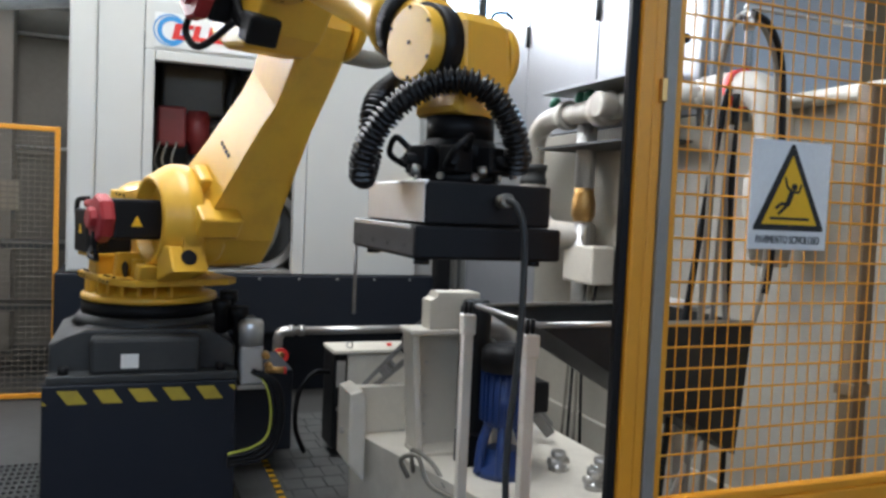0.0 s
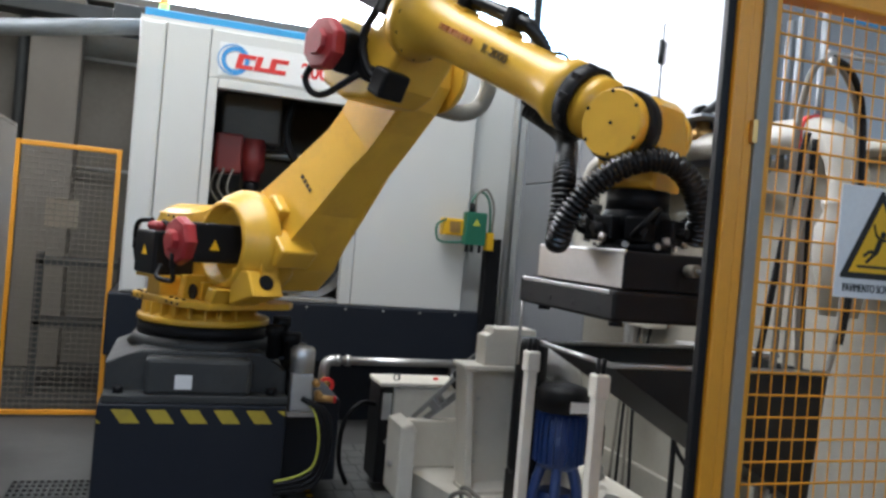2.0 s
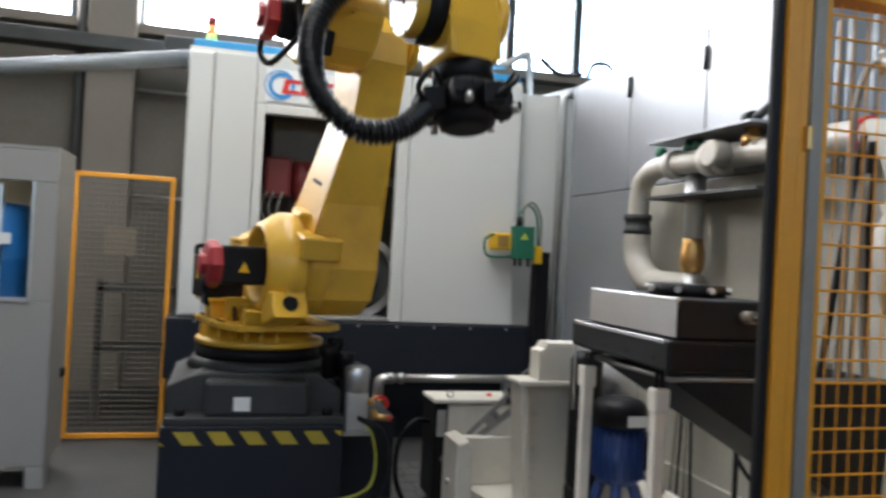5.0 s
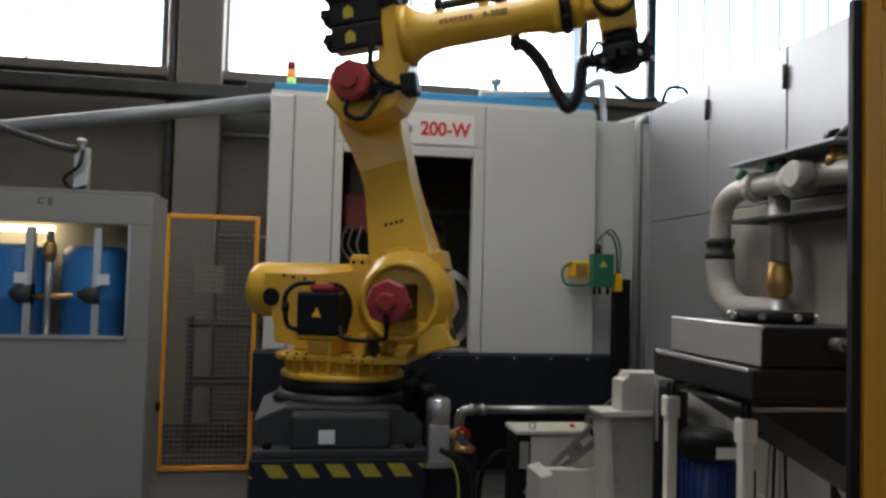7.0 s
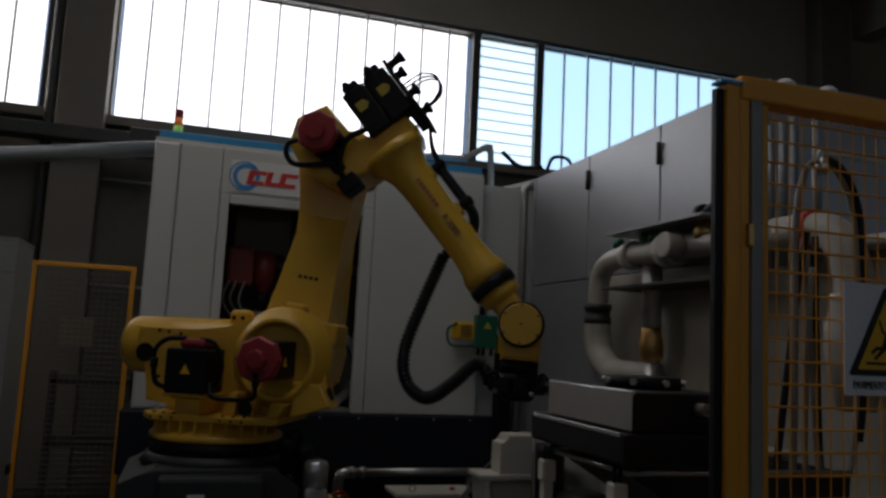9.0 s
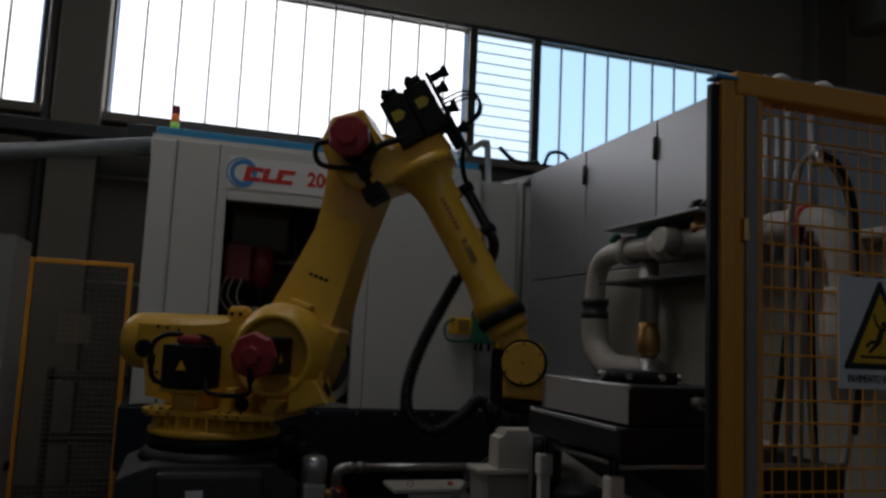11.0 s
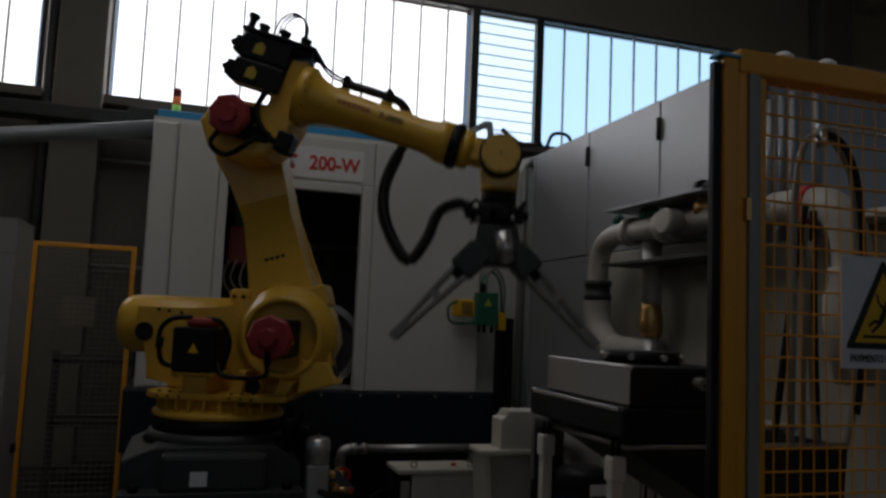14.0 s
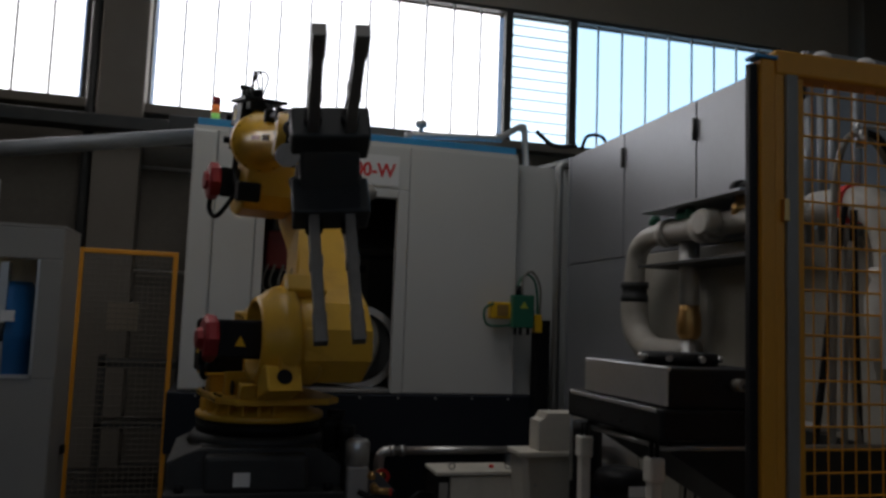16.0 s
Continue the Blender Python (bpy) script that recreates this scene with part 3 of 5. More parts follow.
part("tank_wall", box(B(), 0.0, 0.03, 1.2, 4.985, 0.0, 1.815, 0.006), CREAM, cb, "cream painted lower wall")
part("skirt", box(B(), -0.03, -0.001, 2.6, 5.0, 0.0, 0.33, 0.006), CREAM, cb)

# manifold of pipes on the cabinet
mf = thing("pipe_manifold", "grey plastic coolant pipes with elbows, valves and brass fitting", "pipework", at=(2.47, 0, 0))
part("main_pipe", tube(B(), [(0.02, 3.36, 1.875), (0, 4.25, 1.88), (0, 4.55, 1.88), (0, 4.68, 1.85), (0, 4.745, 1.79), (0, 4.77, 1.68), (0, 4.77, 1.56)], 0.056, 18, 5), PVC, mf)
part("coupling", lathe(B(), (0, 4.77, 1.53), (0, 0, 1), [(0, 0.075), (0.035, 0.075), (0.04, 0.068), (0.075, 0.068), (0.08, 0.076), (0.11, 0.076)]), DARKGREY, mf, "dark threaded coupling")
part("bent_pipe", tube(B(), [(0, 4.77, 1.54), (0, 4.765, 1.44), (0, 4.72, 1.35), (0, 4.60, 1.28), (0.0, 4.45, 1.265), (0.1, 4.3, 1.26)], 0.074, 18, 5), PVC, mf)
part("collar", ring(B(), (0, 4.42, 1.88), (0, 1, 0), 0.074, 0.05, 0.06), PVC, mf)
part("collar", ring(B(), (0, 4.08, 1.88), (0, 1, 0), 0.080, 0.05, 0.10), PVC, mf)
part("end_cap", lathe(B(), (-0.06, 3.93, 1.875), (-1, 0, 0), [(0, 0.055), (0.06, 0.055), (0.065, 0.06), (0.085, 0.055)]), PVC, mf)
part("down_pipe", rod(B(), (0.05, 4.31, 1.86), (0.05, 4.31, 1.50), 0.05), GALV, mf)
part("brass_fitting", lathe(B(), (0.05, 4.31, 1.34), (0, 0, 1), [(0, 0.045), (0.03, 0.06), (0.1, 0.06), (0.14, 0.05), (0.17, 0.05)]), BRASS, mf, "brass union fitting")
part("lower_pipe", rod(B(), (0.05, 4.31, 1.36), (0.05, 4.31, 0.7), 0.04), GALV, mf)
part("valve_shelf", box(B(), -0.10, 0.15, 3.70, 4.53, 1.985, 2.0, 0.003), GREYMETAL, mf)
part("lower_shelf", prism(B(), [(-0.12, 1.70), (0.15, 1.70), (0.15, 1.712), (-0.12, 1.712)], 3.62, 4.52), DARKGREY, mf)
for y in (4.56, 4.30, 4.22):
    part("valve_stem", lathe(B(), (0, y, 1.90), (0, 0, 1), [(0, 0.022), (0.035, 0.022), (0.04, 0.033), (0.065, 0.03), (0.085, 0.02)]), GREEN, mf)
part("valve_body", lathe(B(), (0, 3.82, 1.9), (0, 0, 1), [(0, 0.045), (0.05, 0.045), (0.06, 0.03), (0.1, 0.03)]), BRASS, mf)
bm = B()
rod(bm, (0, 3.86, 2.02), (0, 3.82, 2.02), 0.04)
tube(bm, [(0, 3.82, 2.02), (-0.01, 3.72, 2.05), (-0.02, 3.6, 2.10), (-0.02, 3.48, 2.10)], 0.02, 10)
part("lever", bm, BLACK, mf, "black ball valve lever")
# continuation behind the fence
part("rear_pipe", tube(B(), [(0.03, 3.40, 1.875), (0.03, 3.25, 1.87), (0.03, 3.14, 1.855), (0.03, 3.07, 1.80), (0.03, 3.03, 1.70), (0.03, 3.02, 1.58)], 0.066, 18, 5), PVC, mf)
part("red_clamp", ring(B(), (0.03, 3.21, 1.868), (0, 1, 0), 0.074, 0.05, 0.035), PRINTRED, mf, "red pipe clamp")
part("tank_neck", lathe(B(), (0.03, 3.02, 1.22), (0, 0, 1), [(0, 0.06), (0.2, 0.10), (0.3, 0.10), (0.36, 0.075), (0.38, 0.085), (0.40, 0.085)]), PVC, mf)
for i, y in enumerate((3.47, 3.40, 3.34, 3.22)):
    part("air_pipe", rod(B(), (0.06, y, 1.75), (0.06, y, 2.34), 0.017, seg=10), DUCT, mf)
ck = thing("small_terminal_box", "cream electrical terminal box with hanging cables", "electrical box", at=(2.54, 4.28, 1.03))
part("box", box(B(), -0.06, 0.07, -0.14, 0.14, 0, 0.19, 0.012), WHITEDIRTY, ck)
for i in range(4):
    part("cable", tube(B(), [(0, -0.1 + i * 0.05, 0), (-0.02, -0.1 + i * 0.05, -0.12), (-0.03, -0.05 + i * 0.04, -0.35), (-0.05, -0.1 + 0.06 * i, -0.8)], 0.008, 8), CABLEGREY if i % 2 else BLACK, ck)

# ---------------- coolant station: bed, posts, casing, pump ----------------
bd = thing("coolant_tank", "grimy white steel coolant tank bed with raised end plates", "tank", at=(0, 0, 0))
BZ = 0.37
bm = B()
outline = [(1.32, 4.2), (1.43, 3.75), (1.57, 3.2), (1.72, 2.42), (2.24, 2.42), (2.24, 4.2)]
lo_v, hi_v = [bm.verts.new((x, y, 0)) for x, y in outline], [bm.verts.new((x, y, BZ)) for x, y in outline]
bm.faces.new(hi_v)
for k in range(6):
    bm.faces.new((lo_v[k], lo_v[(k + 1) % 6], hi_v[(k + 1) % 6], hi_v[k]))
part("bed", bm, WHITEDIRTY, bd)
part("end_plate", prism(B(), [(1.245, 0.30), (1.315, 0.22), (1.315, 0.58), (1.295, 0.61), (1.245, 0.595)], 3.95, 4.16, 0.01), WHITEDIRTY, bd)
part("back_plate", box(B(), 1.316, 1.66, 4.14, 4.19, BZ, 0.58, 0.008), WHITEDIRTY, bd)
part("bolt", rod(B(), (1.23, 4.05, 0.42), (1.246, 4.05, 0.42), 0.014, seg=8), STEEL, bd)

cs = thing("pump_casing", "white open-fronted sheet metal column with a sloping side", "casing", at=(1.45, 3.80, BZ))
part("left_side", prism(B(), [(0.035, 0.0), (0.065, 0.0), (0.03, 0.50), (0.0, 0.50)], 0, 0.13, 0.004), WHITEDIRTY, cs)
part("right_side", box(B(), 0.255, 0.285, 0, 0.13, 0, 0.50, 0.004), WHITEDIRTY, cs)
part("back", box(B(), 0.03, 0.256, 0.10, 0.12, 0, 0.50), WHITEDIRTY, cs)
part("cap", box(B(), -0.012, 0.30, -0.012, 0.14, 0.490, 0.513, 0.006), WHITEDIRTY, cs)
part("foot", box(B(), 0.03, 0.285, -0.03, 0.13, 0, 0.015), WHITEDIRTY, cs)
for z in (0.10, 0.22, 0.36):
    part("screw", rod(B(), (0.10, 0.0995, z), (0.10, 0.094, z), 0.006, seg=8), STEEL, cs)
st = thing("white_guide_block", "white moulded guide block on top of the casing", "block", at=(1.52, 3.80, BZ + 0.513))
part("block", prism(B(), [(0, 0), (0.215, 0), (0.22, 0.148), (0.205, 0.152), (0.035, 0.152), (0.03, 0.125), (0, 0.118)], 0, 0.10, 0.006), WHITEDIRTY, st)
gauge = thing("pressure_gauge", "round pressure gauge on the casing edge", "gauge", at=(1.745, 3.78, 0.72))
part("case", rod(B(), (0, 0.04, 0), (0, 0, 0), 0.042), STEEL, gauge)
part("dial", rod(B(), (0, 0.0, 0), (0, -0.003, 0), 0.036), SIGNWHITE, gauge)
part("stem", rod(B(), (0, 0.02, -0.15), (0, 0.02, -0.04), 0.01, seg=8), BRASS, gauge)

# two docking posts that carry the tool box
for (x, y) in ((1.352, 2.63), (1.338, 3.0)):
    po = thing("docking_post", "slim white docking post with a locating head", "post", "posts of the tool dock", at=(x, y, 0))
    part("shaft", box(B(), -0.015, 0.015, -0.015, 0.015, 0, 1.01, 0.003), WHITEDIRTY, po)
    part("head", box(B(), -0.021, 0.021, -0.021, 0.021, 1.0, 1.062, 0.006), WHITEDIRTY, po)
    part("pin", rod(B(), (0.008, 0, 1.062), (0.008, 0, 1.10), 0.006, seg=10), BLACK, po)
    part("pin", rod(B(), (-0.008, 0, 1.062), (-0.008, 0, 1.10), 0.006, seg=10), BLACK, po)
tr = thing("drip_tray", "dark sloping steel drip chute below the tool dock", "tray", at=(0, 0, 0))
bm = B()
vs = [bm.verts.new(v) for v in ((1.375, 2.62, 1.085), (1.365, 2.98, 1.085), (2.05, 3.05, 1.085), (2.05, 2.60, 1.085), (1.39, 2.63, 1.075), (1.38, 2.97, 1.075), (2.03, 3.03, 0.70), (2.03, 2.62, 0.70))]
for q in ((0, 1, 5, 4), (1, 2, 6, 5), (2, 3, 7, 6), (3, 0, 4, 7), (4, 5, 6, 7)):
    bm.faces.new([vs[i] for i in q])
bmesh.ops.solidify(bm, geom=bm.faces[:], thickness=0.006)
part("chute", bm, DARKGREY, tr)
part("rim", tube(B(), [(2.05, 2.60, 1.087), (1.37, 2.615, 1.087), (1.36, 2.985, 1.087), (2.05, 3.055, 1.087)], 0.008, 8, curve=False), STEEL, tr)
part("leg", box(B(), 1.96, 1.99, 2.80, 2.83, BZ, 0.74), STEEL, tr)

pu = thing("coolant_pump", "dark blue vertical coolant pump with black motor", "pump", at=(1.735, 3.52, BZ))
part("foot", lathe(B(), (0, 0, 0), (0, 0, 1), [(0, 0.105), (0.03, 0.10), (0.045, 0.075), (0.1, 0.062)]), PUMPBLUE, pu)
for k in range(6):
    a = math.tau * k / 6
    c, s = math.cos(a), math.sin(a)
    bm = tube(B(), [(0.1 * c, 0.1 * s, 0.01), (0.088 * c, 0.088 * s, 0.12), (0.06 * c, 0.06 * s, 0.2)], 0.02, 8)
    part("bracket", bm, PUMPBLUE, pu)
part("motor", lathe(B(), (0, 0, 0.19), (0, 0, 1), [(0, 0.075), (0.02, 0.085), (0.21, 0.085)]), PUMPBLUE, pu)
for k in range(22):
    b0 = box(B(), 0.083, 0.096, -0.003, 0.003, 0.21, 0.39)
    b0.transform(Matrix.Rotation(math.tau * k / 22, 4, "Z"))
    part("fin", b0, PUMPBLUE, pu)
part("fan_cover", lathe(B(), (0, 0, 0.40), (0, 0, 1), [(0, 0.098), (0.07, 0.098), (0.09, 0.085), (0.1, 0.05)]), BLACK, pu)
part("terminal_box", box(B(), 0.08, 0.16, -0.06, 0.05, 0.24, 0.36, 0.01), BLACK, pu)
part("rating_plate", box(B(), -0.02, 0.06, -0.101, -0.099, 0.41, 0.45), SIGNWHITE, pu)
ab = thing("accumulator", "tall black pressure cylinder beside the pump", "cylinder", at=(1.66, 3.66, BZ))
part("body", lathe(B(), (0, 0, 0.12), (0, 0, 1), [(0, 0.05), (0.03, 0.062), (0.5, 0.062), (0.53, 0.05)]), BLACK, ab)
part("bracket", box(B(), -0.05, 0.05, -0.05, 0.05, 0, 0.13, 0.005), BLACK, ab)
bt = thing("return_elbow", "large pale plastic return elbow behind the dock", "pipe", at=(1.86, 3.74, BZ))
part("pipe", tube(B(), [(0, 0, 0), (0, 0, 0.40), (0, 0, 0.48), (-0.05, 0.01, 0.535), (-0.14, 0.02, 0.545)], 0.062, 16, 5), GALV, bt)
for k, (x, y) in enumerate(((1.85, 3.48), (1.875, 3.26), (1.97, 3.36))):
    vf = thing("pipe_fitting", "small steel pipe fitting with a knurled collar on the tank", "fitting", "fittings on the tank", at=(x + 0.12, y + 0.02, BZ))
    part("stub", lathe(B(), (0, 0, 0), (0, 0, 1), [(0, 0.036), (0.022, 0.036), (0.024, 0.021), (0.05, 0.021), (0.054, 0.029), (0.075, 0.029)]), STEEL, vf)
    part("nut", rod(B(), (-0.04, 0, 0.035), (0.04, 0, 0.035), 0.018, seg=8), STEEL, vf)

for k, pts in enumerate(([(1.40, 3.65, 0.34), (1.36, 3.62, 0.42), (1.40, 3.55, 0.45), (1.43, 3.5, 0.36), (1.5, 3.35, 0.34)],
                         [(1.44, 3.7, 0.34), (1.42, 3.66, 0.44), (1.48, 3.6, 0.4), (1.5, 3.5, 0.34)],
                         [(1.9, 3.1, 1.0), (1.93, 3.1, 0.8), (1.86, 3.0, 0.5), (1.8, 2.9, 0.36)],
                         [(2.2, 3.4, 1.0), (2.15, 3.4, 0.7), (2.25, 3.3, 0.55), (2.4, 3.2, 0.62), (2.42, 3.2, 0.8)],
                         [(2.1, 3.3, 0.95), (2.12, 3.2, 0.6), (2.0, 3.0, 0.42), (1.8, 2.8, 0.36)])):
    cbl = thing("loose_cable", "loose dark cable lying on the coolant tank", "cable", "loose cables")
    part("cable", tube(B(), pts, 0.009, 8), BLACK if k > 1 else CABLEGREY, cbl)

# chest and pipe between robot and machine
ch = thing("control_chest", "white lidded control chest with a black side", "chest", at=(1.48, 4.9, 0.0))
part("body", box(B(), 0, 0.37, 0, 0.24, 0.08, 0.57, 0.01), WHITEDIRTY, ch)
part("side", box(B(), -0.075, -0.002, 0.0, 0.24, 0.06, 0.575, 0.008), BLACK, ch)
part("side_plate", box(B(), -0.06, -0.012, -0.004, -0.001, 0.40, 0.54), GALV, ch)
part("lid", box(B(), -0.08, 0.38, -0.01, 0.25, 0.575, 0.598, 0.006), WHITEDIRTY, ch)
part("foot", box(B(), 0.02, 0.35, 0.03, 0.2, 0, 0.08), BLACK, ch)
for x in (0.02, 0.34):
    part("lifting_eye", ring(B(), (x, 0.05, 0.616), (0, 1, 0), 0.020, 0.013, 0.008, 16), STEEL, ch)
part("button", rod(B(), (0.26, 0.1, 0.598), (0.26, 0.1, 0.612), 0.014, seg=12), PRINTRED, ch)
part("cable", tube(B(), [(-0.07, 0.1, 0.46), (-0.17, 0.05, 0.47), (-0.25, 0.05, 0.36), (-0.26, 0.05, 0.18), (-0.2, 0.1, 0.03)], 0.013, 10), BLACK, ch)

sp = thing("steel_pipe", "bright steel pipe with elbow along the machine base", "pipe", at=(0, 5.4, 0))
part("pipe", rod(B(), (1.26, 0, 0.625), (2.2, 0, 0.625), 0.024), STEEL, sp)
part("elbow", tube(B(), [(1.27, 0, 0.625), (1.22, 0, 0.62), (1.195, 0, 0.59), (1.19, 0, 0.5), (1.19, 0, 0.05)], 0.03, 12), STEEL, sp)
for x in (1.25, 1.31):
    part("nut", rod(B(), (x, 0, 0.625), (x + 0.03, 0, 0.625), 0.036, seg=6), STEEL, sp)
part("stop_valve", lathe(B(), (1.19, 0, 0.5), (0, -1, 0), [(0, 0.03), (0.05, 0.03), (0.06, 0.015), (0.1, 0.015)]), BRASS, sp)
part("handwheel", ring(B(), (1.19, -0.11, 0.5), (0, 1, 0), 0.045, 0.025, 0.012, 20), PRINTRED, sp, "red valve handwheel")

# ---------------- yellow mesh fences ----------------


def mesh_fence(name, label, x0, x1, y, z0, z1, dx, dz, wire, frame_w=0.04, wire_paint=None):
    """A framed panel of welded wire that faces -y."""
    f = thing(name, label, "fence", at=(x0, y, z0))
    w, h = x1 - x0, z1 - z0
    part("frame_post", box(B(), 0, frame_w, -0.015, 0.015, 0, h, 0.004), FENCE, f)
    part("frame_post", box(B(), w - frame_w, w, -0.015, 0.015, 0, h, 0.004), FENCE, f)
    part("frame_rail", box(B(), frame_w, w - frame_w, -0.015, 0.015, h - frame_w, h, 0.004), FENCE, f)
    part("frame_rail", box(B(), frame_w, w - frame_w, -0.015, 0.015, 0, frame_w, 0.004), FENCE, f)
    bm = B()
    n = int((w - 2 * frame_w) / dx)
    for i in range(1, n):
        x = frame_w + (w - 2 * frame_w) * i / n
        rod(bm, (x, 0.003, frame_w), (x, 0.003, h - frame_w), wire * 0.7, seg=6, cap=False)
    n = int((h - 2 * frame_w) / dz)
    for i in range(1, n):
        z = frame_w + (h - 2 * frame_w) * i / n
        rod(bm, (frame_w, -0.003, z), (w - frame_w, -0.003, z), wire, seg=6, cap=False)
    tagged(part("wire_mesh", bm, wire_paint or FENCE, f, "welded wire mesh"), kind="stuff")
    return f


mesh_fence("mesh_fence", "yellow framed safety fence panel with dull grey wire mesh", -0.70, -0.06, 6.57, 0.015, 1.795, 0.036, 0.036, 0.0032, 0.032, GREYWIRE)
fc = mesh_fence("mesh_fence", "yellow wire mesh safety fence with an overhead rail", 1.484, 3.4, 2.29, 0.72, 1.99, 0.036, 0.0475, 0.0026, 0.022)
part("top_rail", box(B(), -0.06, 1.9, -0.03, 0.03, 1.225, 1.28, 0.006), FENCE, fc)
part("bottom_rail", box(B(), 0.0, 1.9, -0.02, 0.02, -0.1, 0.0, 0.006), FENCE, fc)
for x in (0.08, 0.20):
    part("rail_cap", lathe(B(), (x, 0, 1.28), (0, 0, 1), [(0, 0.025), (0.01, 0.022), (0.018, 0.012)], 14), SIGNWHITE, fc)
gp = thing("gate_post", "yellow steel gate post with aluminium profile and black seal", "post", at=(0, 2.29, 0))
part("yellow_profile", box(B(), 1.385, 1.420, -0.03, 0.006, 0, 1.975, 0.004), FENCE, gp)
part("yellow_profile", box(B(), 1.423, 1.449, -0.024, 0.006, 0, 1.96, 0.004), FENCE, gp)
part("aluminium_profile", box(B(), 1.451, 1.482, -0.028, 0.02, 0, 1.985, 0.004), PROFILE, gp)
part("black_seal", box(B(), 1.364, 1.384, -0.02, -0.002, 0, 1.965, 0.002), BLACK, gp)
part("blue_cap", box(B(), 1.37, 1.428, -0.031, 0.008, 1.976, 1.984, 0.002), BLUEBAND, gp)
for z in (0.55, 1.62):
    part("hinge", box(B(), 1.438, 1.452, -0.036, -0.021, z, z + 0.05, 0.002), BRASS, gp)

# warning sign on the fence
ws = thing("warning_sign", "white slippery floor warning sign with a yellow triangle", "sign", at=(1.822, 2.272, 1.438))
part("plate", box(B(), -0.118, 0.118, -0.004, 0, -0.126, 0.126, 0.001), SIGNWHITE, ws)
part("triangle_border", prism(B(), [(-0.103, -0.082), (0.103, -0.082), (0.106, -0.076), (0.004, 0.118), (-0.004, 0.118), (-0.106, -0.076)], -0.0055, -0.0042), PRINTBLACK, ws)
part("triangle", prism(B(), [(-0.083, -0.068), (0.083, -0.068), (0.0, 0.092)], -0.0068, -0.0056), SIGNYELLOW, ws, "yellow triangle")
bm = B()
rod(bm, (0.008, -0.0070, 0.020), (0.008, -0.0080, 0.020), 0.0085, seg=14)
for a, b, w in (((0.002, 0.010), (-0.010, -0.020), 0.014), ((-0.001, 0.010), (-0.014, 0.020), 0.006), ((-0.014, 0.020), (-0.021, 0.042), 0.005), ((0.004, 0.008), (0.022, 0.008), 0.006),
                ((0.022, 0.008), (0.028, 0.026), 0.005), ((-0.010, -0.020), (-0.030, -0.020), 0.008), ((-0.030, -0.020), (-0.044, -0.030), 0.007), ((-0.010, -0.022), (-0.022, -0.032), 0.008),
                ((-0.022, -0.032), (-0.036, -0.044), 0.007), ((-0.06, -0.054), (0.056, -0.054), 0.006)):
    a, b = Vector((a[0], 0, a[1])), Vector((b[0], 0, b[1]))
    d = (b - a).normalized() * w * 0.5
    q = Vector((-d.z, 0, d.x))
    pts = [a - d * 0.3 - q, b + d * 0.3 - q, b + d * 0.3 + q, a - d * 0.3 + q]
    prism(bm, [(p.x, p.z) for p in pts], -0.0082, -0.0070)
part("pictogram", bm, PRINTBLACK, ws, "black falling figure pictogram")
text("caption", "PAVIMENTO SCIVOLOSO", 0.026, PRINTBLACK, pose(0, -0.0052, -0.104) @ FRONT, ws, width=0.66)

# hose coils hanging behind the fence
for k, (pts, r, m_, lab) in enumerate((
    ([(1.93, 2.72, 0.3), (1.95, 2.71, 0.9), (1.955, 2.70, 1.4), (1.96, 2.70, 1.75), (1.99, 2.70, 1.92), (2.046, 2.70, 1.975), (2.11, 2.70, 1.95), (2.165, 2.70, 1.86), (2.185, 2.70, 1.7), (2.185, 2.70, 1.4), (2.17, 2.70, 1.18), (2.13, 2.70, 1.05), (2.08, 2.7, 1.015), (2.04, 2.7, 1.08), (2.02, 2.70, 1.3), (2.0, 2.70, 1.7)], 0.010, CABLEGREY, "pale looped hose hanging behind the fence"),
    ([(2.05, 2.69, 1.98), (2.12, 2.69, 1.955), (2.175, 2.69, 1.86), (2.195, 2.69, 1.7), (2.20, 2.69, 1.45), (2.185, 2.69, 1.25), (2.17, 2.69, 1.16)], 0.011, BLACK, "black hose looped behind the fence"),
    ([(1.84, 2.74, 0.2), (1.88, 2.73, 0.8), (1.925, 2.72, 1.2), (1.98, 2.71, 1.62), (2.0, 2.70, 1.76)], 0.010, BLACK, "black cable hanging behind the fence"),
    ([(2.08, 2.74, 0.2), (2.08, 2.72, 0.7), (2.04, 2.70, 1.1), (2.02, 2.69, 1.5), (2.01, 2.68, 1.74)], 0.010, BLACK, "black cable hanging behind the fence"),
    ([(2.0, 2.74, 0.2), (2.01, 2.72, 0.7), (1.99, 2.70, 1.2), (2.0, 2.68, 1.65)], 0.008, CABLEGREY, "grey cable hanging behind the fence"),
    ([(1.85, 2.74, 0.45), (1.92, 2.72, 0.6), (2.02, 2.70, 0.85), (2.08, 2.70, 1.0)], 0.009, PVC, "pale hose sagging behind the fence"))):
    hz = thing("hanging_hose", lab, "hose", "hoses behind the fence")
    part("hose", tube(B(), pts, r, 8), m_, hz)
    part("end_fitting", rod(B(), pts[0], Vector(pts[0]) - Vector((0, 0, 0.05)), r * 1.5, seg=10), STEEL, hz)
hk = thing("hose_hook", "metal hook holding the looped hose", "hook", at=(2.05, 2.69, 1.965))
part("hook", tube(B(), [(-0.03, 0, 0), (0, 0, 0.025), (0.03, 0, 0.03), (0.5, 0, 0.03)], 0.008, 8), STEEL, hk)
ob_ = thing("outlet_box", "grimy grey sheet metal outlet box behind the fence", "box", at=(0, 0, 0))
part("casing", box(B(), 2.0, 2.22, 3.0, 3.2, 0.86, 1.07, 0.01), GRIMY, ob_)
